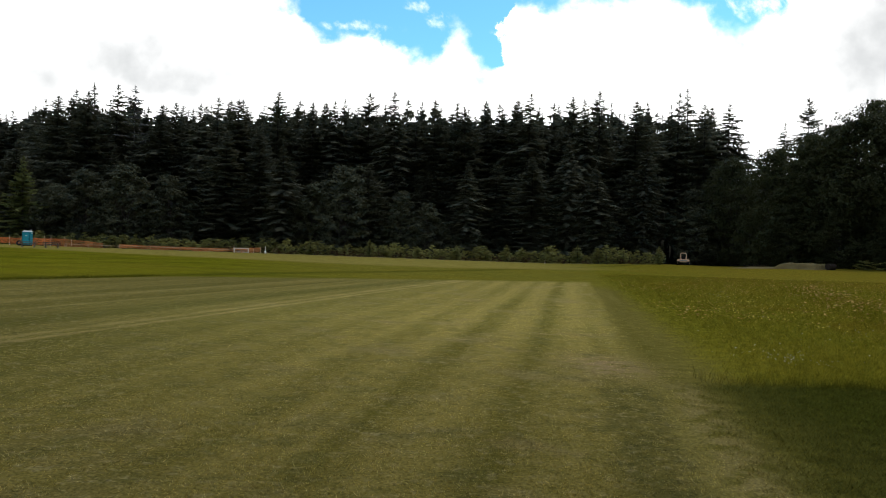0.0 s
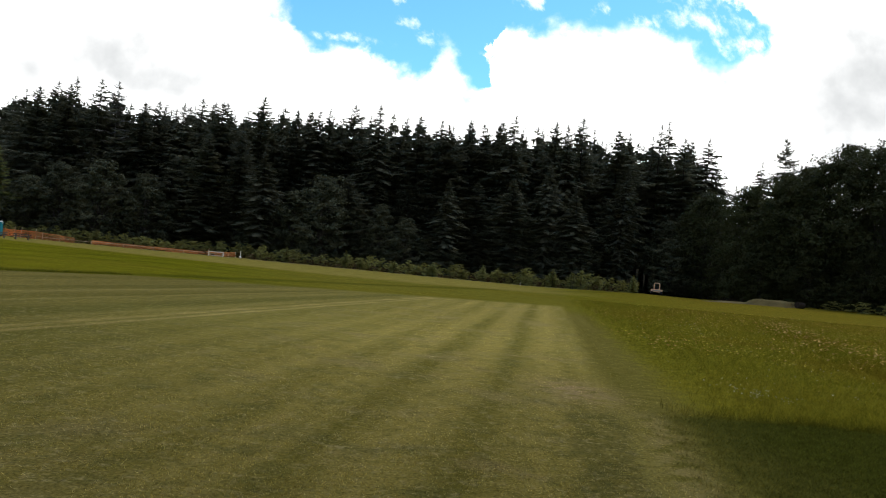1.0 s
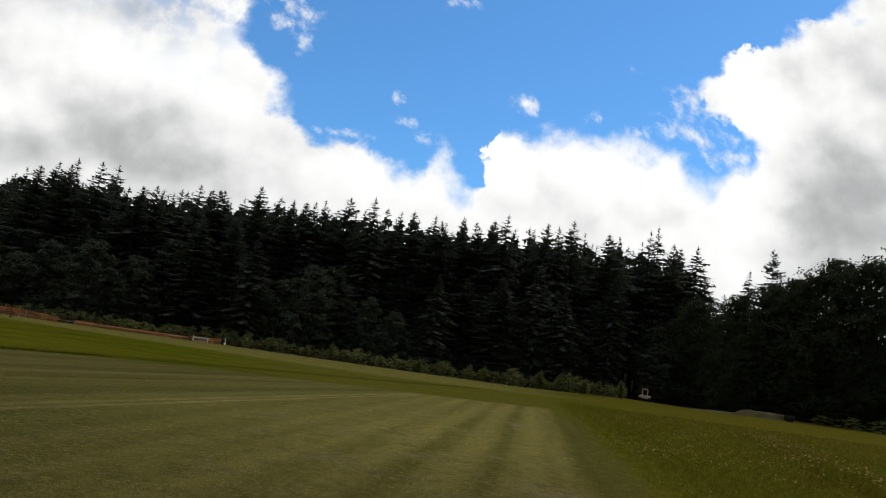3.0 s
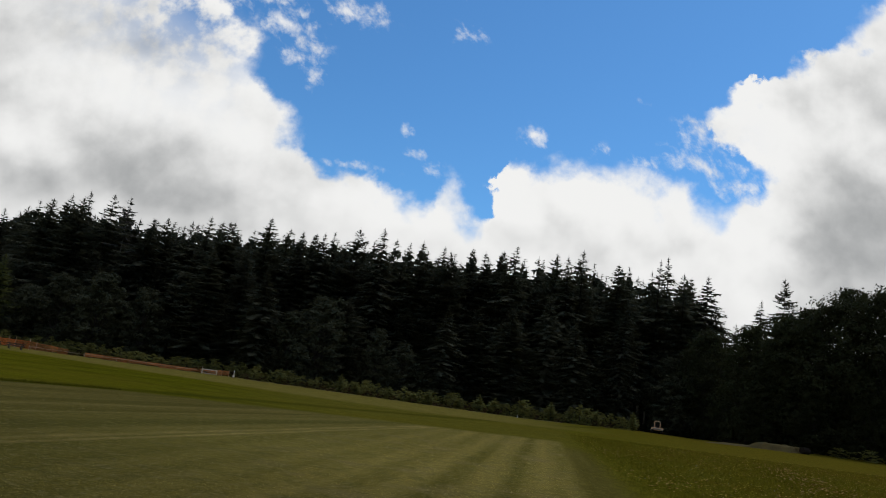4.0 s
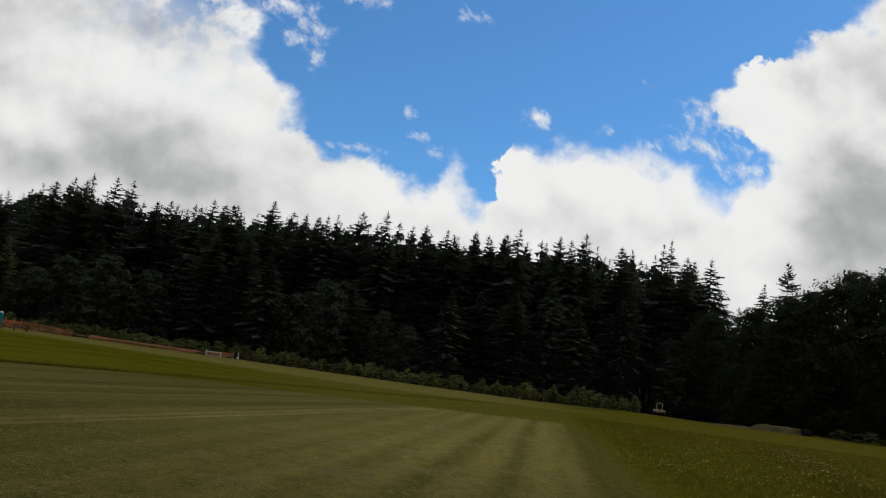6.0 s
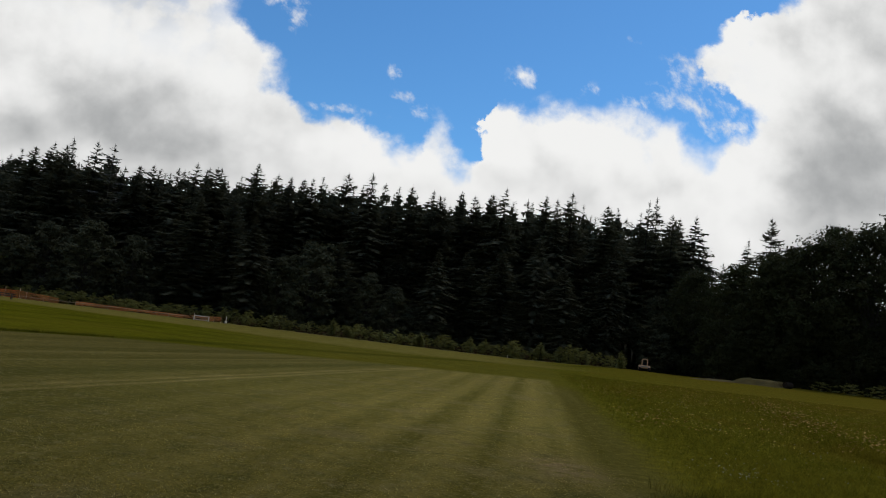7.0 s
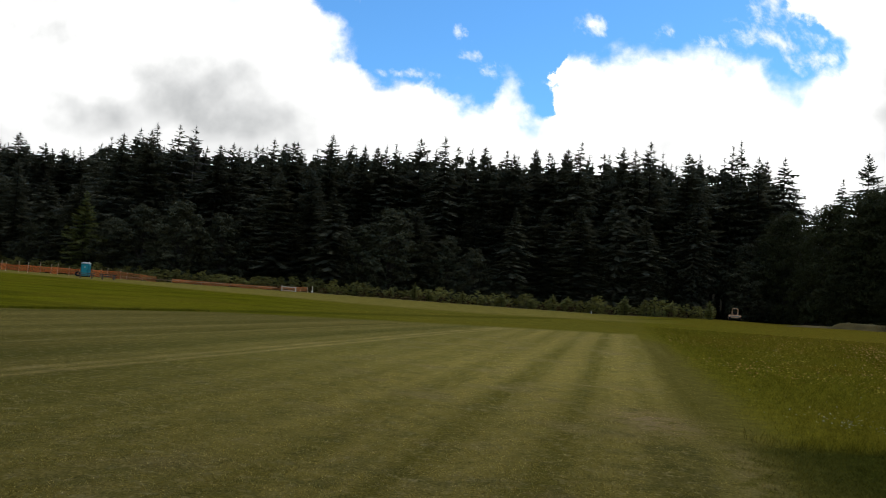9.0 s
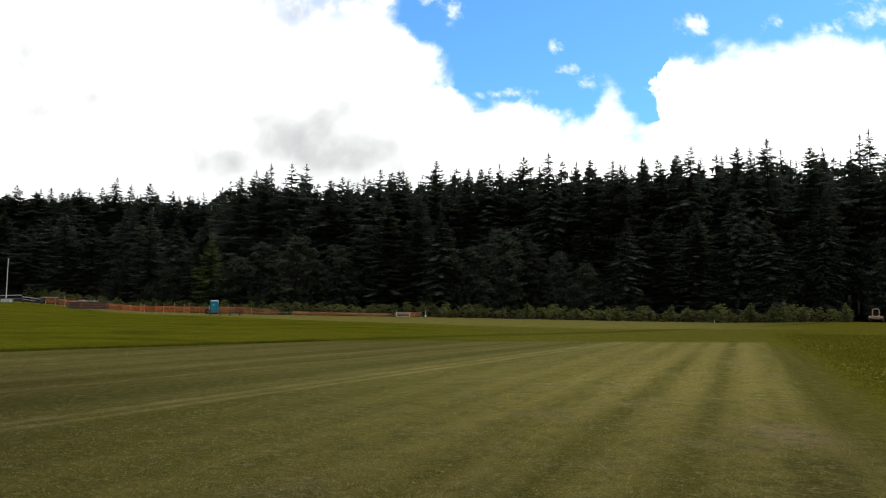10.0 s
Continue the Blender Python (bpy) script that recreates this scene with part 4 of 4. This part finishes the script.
def picnic_table():
    t = thing("picnic_table", 0, 0, "weathered grey wooden picnic table with attached benches", "picnic table", group="picnic tables on the grass")
    for k in range(5):
        part("top_plank", solid(((1.9, 0.14, 0.09), (0, -0.3 + 0.15 * k, 0.66), 0.006)), grey_wood, t)
    for sy in (-1, 1):
        for k in (0, 1):
            part("bench_plank", solid(((1.9, 0.13, 0.10), (0, sy * (0.68 + 0.14 * k), 0.44), 0.006)), grey_wood, t)
    for sx in (-0.65, 0.65):
        for sy in (-1, 1):
            bm = bmesh.new()
            rod(bm, (sx, sy * 0.22, 0.64), (sx, sy * 0.78, 0.0), 0.05, 0.05, 4)
            part("leg", bm, grey_wood, t)
        part("bearer", solid(((0.05, 1.6, 0.09), (sx, 0, 0.39), 0.006)), grey_wood, t)
        part("cleat", solid(((0.05, 0.72, 0.08), (sx, 0, 0.60), 0.006)), grey_wood, t)
    return t


TABLES = [(-50.2, 88.2, 27), (-48.0, 89.4, 33), (-93.2, 101.5, 40), (-90.2, 102.4, 44)]
first = picnic_table()
for i, (x, y, turn) in enumerate(TABLES):
    m = pose(x, y, float(lie(x, y)), 0, 0, turn)
    if i == 0:
        first.matrix_basis = m
    else:
        copy_thing(first, m)


def bleachers(x, y, turn):
    t = thing("bleachers", x, y, "small brown wooden bleachers with three plank tiers", "bleachers", turn)
    for k in range(3):
        part("seat_plank", solid(((5.6, 0.3, 0.06), (0, -0.5 + 0.6 * k, 0.42 + 0.33 * k), 0.008)), dark_planks, t)
        part("riser", solid(((5.6, 0.04, 0.24), (0, -0.38 + 0.6 * k, 0.28 + 0.33 * k), 0.006)), dark_planks, t)
        part("foot_plank", solid(((5.6, 0.24, 0.05), (0, -0.82 + 0.6 * k, 0.14 + 0.3 * k), 0.008)), dark_planks, t)
    for sx in (-2.6, -0.9, 0.9, 2.6):
        bm = bmesh.new()
        rod(bm, (sx, -0.95, 0.06), (sx, 0.95, 1.12), 0.06, 0.06, 4)
        rod(bm, (sx, 0.8, 0.0), (sx, 0.8, 1.1), 0.06, 0.06, 4)
        rod(bm, (sx, 0.1, 0.0), (sx, 0.1, 0.65), 0.05, 0.05, 4)
        rod(bm, (sx, -0.9, 0.06), (sx, 0.85, 0.06), 0.05, 0.05, 4)
        part("frame", bm, dark_planks, t)
    for sx in (-2.75, 2.75):
        part("end_post", solid(((0.1, 0.1, 1.45), (sx, 0.9, 0.72), 0.01)), dark_planks, t)
    return t


bleachers(-76.6, 97.0, 36)


def safety_fence():
    """Orange netting on wooden stakes; it sags and lies lower towards the east."""
    t = tagged(new("safety_fence"), "orange plastic safety netting on wooden stakes", "safety fence")
    rr = random.Random(5)
    way = [(-88.0, 101.5, 1.05), (-83.0, 101.6, 1.0), (-76.5, 102.6, 1.1), (-70.8, 103.4, 1.05), (-62.5, 105.6, 1.05), (-55.6, 106.6, 1.1), (-48.0, 107.3, 0.6), (-40.2, 107.9, 0.5), (-33.0, 108.3, 0.48), (-27.2, 108.7, 0.8)]
    stakes = []
    for (x0, y0, h0), (x1, y1, h1) in zip(way, way[1:]):
        n = max(1, round(math.hypot(x1 - x0, y1 - y0) / 1.5))
        stakes += [(x0 + (x1 - x0) * k / n + rr.uniform(-0.5, 0.5), y0 + (y1 - y0) * k / n, h0 + (h1 - h0) * k / n) for k in range(n)]
    stakes.append(way[-1])
    for x, y, h in stakes:
        if x < -55 or rr.random() < 0.25 or x > -28:
            bm = bmesh.new()
            tall = h + rr.uniform(0.15, 0.7) if x < -55 else h + rr.uniform(0.0, 0.2)
            g = float(lie(x, y))
            rod(bm, (x, y, g - 0.1), (x + rr.uniform(-0.08, 0.08), y + rr.uniform(-0.05, 0.05), g + tall), 0.04, 0.035, 5)
            part("stake", bm, stake_wood, t)
    for (x0, y0, h0), (x1, y1, h1) in zip(stakes, stakes[1:]):
        bm = bmesh.new()
        cols, rows = 9, 7
        sag = rr.uniform(0.0, 0.10)
        skip = rr.uniform(0.12, 0.34) if x0 < -62 else rr.uniform(0.0, 0.2)
        if x0 > -54 and rr.random() < 0.3:
            continue

        def knot(i, j):
            f = i / cols
            x, y = x0 + (x1 - x0) * f, y0 + (y1 - y0) * f - 0.04
            top = (h0 + (h1 - h0) * f) * (1 - sag * math.sin(math.pi * f))
            return Vector((x, y + 0.05 * math.sin(9 * f + j), float(lie(x, y)) + skip + (top - skip) * j / rows))
        for j in range(rows + 1):
            for i in range(cols):
                a, b = knot(i, j), knot(i + 1, j)
                hi = Vector((0, 0, 0.05 if j == rows else rr.uniform(0.012, 0.034)))
                bm.faces.new([bm.verts.new(q) for q in (a - hi, b - hi, b + hi, a + hi)])
        for i in range(cols + 1):
            for j in range(rows):
                a, b = knot(i, j), knot(i, j + 1)
                wi = (knot(min(i + 1, cols), j) - knot(max(i - 1, 0), j)).normalized() * 0.015
                bm.faces.new([bm.verts.new(q) for q in (a - wi, a + wi, b + wi, b - wi)])
        part("netting", bm, orange_net if x0 < -56 else faded_net, t)
    # a line of thin poles laid along the low part
    x = -55.0
    while x < -29.0:
        end = min(-28.5, x + rr.uniform(2.5, 4.5))
        bm = bmesh.new()
        rod(bm, (x, 106.35 + (x + 55) * 0.078, 0.40 + rr.uniform(-0.06, 0.08)), (end, 106.35 + (end + 55) * 0.078, 0.40 + rr.uniform(-0.08, 0.06)), 0.035, 0.03, 6)
        part("pole_rail", bm, brown_wood, t)
        bm = bmesh.new()
        rod(bm, (x, 106.4 + (x + 55) * 0.078, -0.05), (x, 106.4 + (x + 55) * 0.078, 0.48), 0.04, 0.035, 6)
        part("stake", bm, brown_wood, t)
        x = end
    return t


safety_fence()


def rail_fence():
    t = tagged(new("rail_fence"), "low fence of pale weathered rails on short posts", "rail fence")
    pts = [(-103.0, 98.0), (-99.8, 99.6), (-96.6, 101.3), (-93.6, 102.9), (-90.6, 103.6), (-87.6, 104.0), (-84.0, 104.2), (-80.0, 104.0), (-76.2, 103.6)]
    for i, (x, y) in enumerate(pts):
        part("post", solid(((0.13, 0.13, 1.15), (x, y, float(lie(x, y)) + 0.55), 0.01)), grey_wood, t)
    for i, ((x0, y0), (x1, y1)) in enumerate(zip(pts, pts[1:])):
        for z, r, mat in ((1.08 - 0.10 * (i % 2), 0.075, pale_rail), (0.6, 0.06, grey_wood if i % 3 else pale_rail)):
            bm = bmesh.new()
            rod(bm, (x0, y0 - 0.1, float(lie(x0, y0)) + z), (x1, y1 - 0.1, float(lie(x1, y1)) + z + 0.2 * (-1) ** i), r, r * 0.85, 7)
            part("rail", bm, mat, t)
    return t


rail_fence()

pole = thing("flagpole", -98.6, 104.8, "tall plain white pole on a concrete block", "pole")
bm = bmesh.new()
rod(bm, (0, 0, 0.4), (0, 0, 7.3), 0.085, 0.06, 10)
part("mast", bm, white_paint, pole)
part("footing", solid(((1.7, 1.1, 0.62), (0.3, 0, 0.31), 0.04)), concrete, pole)
bm = bmesh.new()
bmesh.ops.create_uvsphere(bm, u_segments=10, v_segments=6, radius=0.11)
bmesh.ops.translate(bm, vec=(0, 0, 7.33), verts=bm.verts[:])
part("cap", bm, white_paint, pole)

bench = thing("bench", -29.6, 107.0, "white painted wooden bench at the orange fence", "bench", 14)
for y in (-0.12, 0.12):
    part("seat_plank", solid(((2.2, 0.2, 0.12), (0, y, 0.64), 0.01)), white_paint, bench)
for x in (-1.0, 1.0):
    part("leg", solid(((0.14, 0.4, 0.58), (x, 0, 0.29), 0.012)), white_paint, bench)
part("back_post", solid(((0.1, 0.08, 0.98), (-1.05, 0.24, 0.49), 0.01)), stake_wood, bench)
part("stretcher", solid(((1.9, 0.05, 0.08), (0, 0, 0.12), 0.008)), white_paint, bench)

marker = thing("marker_post", -26.3, 107.9, "thin white marker post with a rounded foot", "marker post")
bm = bmesh.new()
rod(bm, (0, 0, 0), (0, 0, 1.05), 0.06, 0.05)
part("shaft", bm, white_paint, marker)
bm = bmesh.new()
bmesh.ops.create_uvsphere(bm, u_segments=12, v_segments=8, radius=0.2)
bmesh.ops.scale(bm, vec=(1, 1, 0.9), verts=bm.verts[:])
bmesh.ops.translate(bm, vec=(0, 0, 0.17), verts=bm.verts[:])
part("foot", bm, white_paint, marker)

peg = thing("marker_peg", 15.0, 106.8, "short white peg before the shrubs", "marker peg")
bm = bmesh.new()
rod(bm, (0, 0, 0), (0, 0, 0.42), 0.05, 0.04)
part("shaft", bm, white_paint, peg)


def mower(x, y, turn):
    t = thing("tractor_mower", x, y, "faded orange ride-on mower with a roll bar", "mower", turn)
    deck = solid(((1.85, 1.1, 0.34), (0, -0.1, 0.74), 0.07), ((1.1, 1.5, 0.2), (0, 0.2, 0.55), 0.05))
    part("body", deck, orange_paint, t)
    part("hood", solid(((0.8, 0.8, 0.36), (0, 0.85, 0.86), 0.1)), orange_paint, t)
    part("grille", solid(((1.2, 0.04, 0.16), (0, -0.67, 0.72), 0.01)), steel, t)
    for sx in (-1, 1):
        for yy, r, wd in ((-0.3, 0.36, 0.3), (0.95, 0.25, 0.2)):
            bm = bmesh.new()
            rod(bm, (sx * 0.72 - wd / 2, yy, r), (sx * 0.72 + wd / 2, yy, r), r, r, 18)
            wheel = part("wheel", bm, black_rubber, t)
            bm = bmesh.new()
            rod(bm, (sx * (0.73 + wd / 2) - 0.02, yy, r), (sx * (0.73 + wd / 2) + 0.02, yy, r), r * 0.5, r * 0.5, 12)
            part("hub", bm, orange_paint, wheel)
    bar = bmesh.new()
    for sx in (-1, 1):
        rod(bar, (sx * 0.42, -0.5, 0.88), (sx * 0.42, -0.5, 1.72), 0.065)
        rod(bar, (sx * 0.42, -0.5, 1.72), (sx * 0.30, -0.5, 1.88), 0.065)
    rod(bar, (-0.31, -0.5, 1.88), (0.31, -0.5, 1.88), 0.065)
    part("roll_bar", bar, orange_paint, t)
    part("seat", solid(((0.52, 0.46, 0.14), (0, -0.1, 0.98), 0.04), ((0.5, 0.12, 0.42), (0, -0.32, 1.2), 0.04)), black_rubber, t)
    column = bmesh.new()
    rod(column, (0, 0.62, 0.9), (0, 0.42, 1.2), 0.03)
    wheel_bm = ring_bolt(column, (0, 0, 0), 0.18, 0.018)
    bmesh.ops.rotate(column, cent=(0, 0, 0), matrix=Matrix.Rotation(radians(30), 3, "X"), verts=wheel_bm)
    bmesh.ops.translate(column, vec=(0, 0.42, 1.2), verts=wheel_bm)
    part("steering_wheel", column, black_rubber, t)
    return t


mower(38.1, 115.4, -18)


def earth_bank():
    """A low bank of dry earth, flat-topped, tapering out to the west."""
    a, b = Vector((39.0, 101.5)), Vector((48.0, 91.6))
    n, m = 90, 26
    along, across = (b - a).normalized(), Vector((-(b - a).normalized().y, (b - a).normalized().x))
    verts, faces = [], []
    for i in range(n + 1):
        f = i / n
        crest = 0.22 * float(smooth(f, 0.02, 0.3)) + 0.52 * float(smooth(f, 0.55, 0.66))
        crest *= 1.0 - float(smooth(f, 0.965, 1.0))
        for j in range(m + 1):
            g = j / m * 2 - 1
            p = a + (b - a) * f + across * g * 2.2
            h = crest * float(smooth(1 - abs(g), 0.0, 0.35))
            h += 0.20 * noise.fractal(Vector((p.x * 1.5, p.y * 1.5, 0.3)), 0.8, 2.0, 5) * min(1.0, crest * 2) * (1 - abs(g))
            verts.append((p.x, p.y, float(lie(p.x, p.y)) - 0.06 + h))
    faces = [(i * (m + 1) + j, (i + 1) * (m + 1) + j, (i + 1) * (m + 1) + j + 1, i * (m + 1) + j + 1) for i in range(n) for j in range(m)]
    ob = new("earth_bank", mesh_of("earth_bank", verts, faces, earth))
    return tagged(ob, "low bank of dry brown earth with thin grass", "earth bank")


earth_bank()

barrel = thing("barrel", 48.6, 91.2, "dark steel barrel lying beside the earth bank", "barrel", 20)
bm = bmesh.new()
rod(bm, (-0.5, 0, 0.4), (0.5, 0, 0.4), 0.38, 0.38, 20)
part("drum", bm, rust, barrel)
for x in (-0.5, -0.17, 0.17, 0.5):
    bm = bmesh.new()
    rod(bm, (x - 0.025, 0, 0.4), (x + 0.025, 0, 0.4), 0.4, 0.4, 20)
    part("hoop", bm, rust, barrel)


# ---------------------------------------------------------------- grass blades and flowers
def blades(name, label, xs, ys, heights, widths, lean, mat, seed):
    """Many single blades in one mesh."""
    g = np.random.default_rng(seed)
    n = len(xs)
    a = g.uniform(0, 2 * np.pi, n)
    b = g.uniform(0, 2 * np.pi, n)
    z = lie(xs, ys)
    dx_, dy_ = np.cos(a) * widths / 2, np.sin(a) * widths / 2
    bend = heights * lean * g.uniform(0.3, 1.2, n)
    v = np.empty((n, 3, 3))
    v[:, 0] = np.stack([xs - dx_, ys - dy_, z - 0.005], -1)
    v[:, 1] = np.stack([xs + dx_, ys + dy_, z - 0.005], -1)
    v[:, 2] = np.stack([xs + np.cos(b) * bend, ys + np.sin(b) * bend, z + heights], -1)
    me = bpy.data.meshes.new(name)
    me.vertices.add(3 * n), me.loops.add(3 * n), me.polygons.add(n)
    me.vertices.foreach_set("co", v.reshape(-1))
    me.loops.foreach_set("vertex_index", np.arange(3 * n, dtype=np.int32))
    me.polygons.foreach_set("loop_start", np.arange(0, 3 * n, 3, dtype=np.int32))
    me.update(calc_edges=True)
    me.materials.append(mat)
    return tagged(new(name, me), label, "grass", kind="stuff")


def scatter(g, n, near, far, left, right, power=1.0):
    """Places ahead between two distances and two slopes (sideways over ahead), denser near."""
    q = g.uniform(0, 1, n) ** power
    y = near + (far - near) * q
    return y * g.uniform(left, right, n), y


def across_strip(x, y):
    return 0.985 * x - 0.174 * y


def in_tall_west(x, y):
    return x + 18.6 - 0.55 * (y - 19.7) < 0.0


def patchy(x, y):
    """Thicker and thinner places in the turf, between -1 and 1."""
    a = np.sin(2.9 * x + 1.7 * np.sin(2.3 * y)) + np.sin(5.3 * y + 2.1 * np.sin(3.1 * x)) + np.sin(7.7 * x - 4.9 * y) + np.sin(1.3 * x + 1.9 * y + 2.0 * np.sin(0.9 * x))
    return a / 3.0


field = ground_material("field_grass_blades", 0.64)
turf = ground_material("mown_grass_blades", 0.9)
g = np.random.default_rng(3)
x, y = scatter(g, 340000, 4.2, 24.0, -0.98, 0.55, 1.5)
s_ = across_strip(x, y)
keep = (s_ < 1.6 + g.normal(0, 0.5, len(x))) & (patchy(x, y) > g.uniform(-0.9, 0.9, len(x)))
x, y = x[keep], y[keep]
blades("mown_grass", "short dry mown grass of the strip", x, y, g.uniform(0.004, 0.013, len(x)) * (1.25 - 0.5 * smooth(y, 7, 24)), g.uniform(0.005, 0.012, len(x)), 2.6, turf, 4)
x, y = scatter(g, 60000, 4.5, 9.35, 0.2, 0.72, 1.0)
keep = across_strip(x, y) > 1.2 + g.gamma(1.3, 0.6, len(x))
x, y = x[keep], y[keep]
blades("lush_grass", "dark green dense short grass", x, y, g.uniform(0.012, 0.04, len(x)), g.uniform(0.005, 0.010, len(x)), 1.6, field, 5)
x, y = scatter(g, 130000, 9.1, 60.0, 0.15, 0.72, 1.25)
keep = (across_strip(x, y) > 1.8 + g.gamma(1.2, 0.4, len(x))) & (y > 9.25 + g.normal(0, 0.1, len(x)))
x, y = x[keep], y[keep]
blades("meadow_grass", "uncut green and yellow meadow grass", x, y, g.uniform(0.03, 0.15, len(x)) * (0.35 + 0.65 * smooth(across_strip(x, y), 1.8, 4.0)), g.uniform(0.006, 0.012, len(x)) * (0.6 + y / 22), 1.4, field, 6)
# tufts left standing along the cut edge
x, y = 7.6 - 4.2 * g.uniform(0, 1, 1500) ** 1.6, 9.3 + np.abs(g.normal(0, 0.35, 1500))
blades("edge_tufts", "taller tufts along the mown edge", x, y, g.uniform(0.05, 0.2, len(x)), g.uniform(0.006, 0.012, len(x)), 0.6, field, 9)
# the uncut grass stands higher along the strip's western edge
y = g.uniform(14.0, 62.0, 16000)
x = -18.6 + 0.55 * (y - 19.7) - np.abs(g.normal(0, 0.35, 16000))
keep = y < 38.0 + 0.53 * x
x, y = x[keep], y[keep]
blades("verge_grass", "taller grass along the edge of the cut", x, y, g.uniform(0.04, 0.13, len(x)), g.uniform(0.010, 0.022, len(x)), 0.7, field, 10)
# a ridge of taller grass across the meadow
f = g.uniform(0, 1.25, 11000)
x, y = 19.6 - 6.8 * f + g.normal(0, 0.4, 11000), 40.0 - 19.0 * f + g.normal(0, 0.6, 11000)
blades("ridge_grass", "taller rank grass along a furrow", x, y, g.uniform(0.10, 0.34, len(x)), g.uniform(0.012, 0.024, len(x)), 0.8, field, 7)
# the taller grass west and beyond the strip
x, y = scatter(g, 150000, 16.0, 74.0, -1.1, 0.25, 1.3)
keep = (in_tall_west(x + g.normal(0, 0.3, len(x)), y) & (y < 60)) | (y > 39.5 + 0.53 * x + g.normal(0, 1.0, len(x)))
keep &= y < 63 + 0.6 * np.clip(x, 0, 22) + 0.5 * np.clip(-x - 10, 0, None) + g.normal(0, 2.0, len(x))
x, y = x[keep], y[keep]
blades("tall_grass", "bright green uncut grass beside the strip", x, y, g.uniform(0.012, 0.045, len(x)) * (0.6 + 0.4 * patchy(0.25 * x, 0.5 * y)), g.uniform(0.008, 0.016, len(x)) * (0.5 + y / 40), 1.8, field, 8)


def flowers(name, label, xs, ys, zs, size, mat, seed):
    """Small open flower heads, five petals each, on the tips of the meadow grass."""
    g = np.random.default_rng(seed)
    verts, faces = [], []
    for x, y, z in zip(xs, ys, zs):
        r = size * g.uniform(0.7, 1.3)
        tilt = g.uniform(-0.5, 0.5, 2)
        base = float(lie(x, y)) + z
        i0 = len(verts)
        verts.append((x, y, base))
        for k in range(10):
            a = 2 * math.pi * k / 10
            q = r * (1.0 if k % 2 == 0 else 0.45)
            verts.append((x + q * math.cos(a), y + q * math.sin(a), base + 0.25 * r + q * (tilt[0] * math.cos(a) + tilt[1] * math.sin(a))))
        faces += [(i0, i0 + 1 + k, i0 + 1 + (k + 1) % 10) for k in range(10)]
    ob = new(name, mesh_of(name, verts, faces, mat))
    return tagged(ob, label, "flowers", kind="stuff")


def clumps(g, n, near, far, fine=1.0):
    """Places in the meadow, gathered in loose drifts."""
    x, y = scatter(g, n * 8, near, far, 0.2, 0.70, 1.1)
    keep = np.array([noise.fractal(Vector((a * 0.5 * fine, b * 0.3 * fine, 1.7)), 1.0, 2.0, 4) > 0.02 + 0.25 * c for a, b, c in zip(x, y, g.normal(0, 1, len(x)))]) & (across_strip(x, y) > 2.0 + g.gamma(1.0, 0.4, len(x)))
    return x[keep][:n], y[keep][:n]


x, y = clumps(g, 2200, 16.0, 58.0)
flowers("yellow_flowers", "scattered small yellow meadow flowers", x, y, g.uniform(0.08, 0.20, len(x)), 0.024, petal_yellow, 11)
x, y = clumps(g, 1200, 17.0, 56.0, 0.6)
flowers("orange_flowers", "scattered pale orange meadow flowers", x, y, g.uniform(0.10, 0.22, len(x)), 0.028, petal_orange, 16)
f = g.uniform(0, 1.25, 500)
flowers("ridge_flowers", "yellow flowers on the taller grass", 19.6 - 6.8 * f + g.normal(0, 0.6, 500), 40.0 - 19.0 * f + g.normal(0, 1.0, 500), g.uniform(0.18, 0.42, 500), 0.040, petal_orange, 12)
x, y = clumps(g, 1500, 12.0, 40.0)
flowers("seed_heads", "pale dry seed heads in the meadow grass", x + g.normal(0, 0.6, len(x)), y + g.normal(0, 0.8, len(x)), g.uniform(0.06, 0.16, len(x)), 0.018, petal_dry, 15)
x, y = clumps(g, 170, 11.0, 34.0)
flowers("white_flowers", "small clusters of white meadow daisies", x, y, g.uniform(0.10, 0.18, len(x)), 0.015, petal_white, 13)
x, y = 5.4 + g.normal(0, 0.32, 60), 11.2 + g.normal(0, 0.3, 60)
flowers("daisies", "patch of white daisies in the meadow", x, y, g.uniform(0.06, 0.16, 60), 0.014, petal_white, 14)
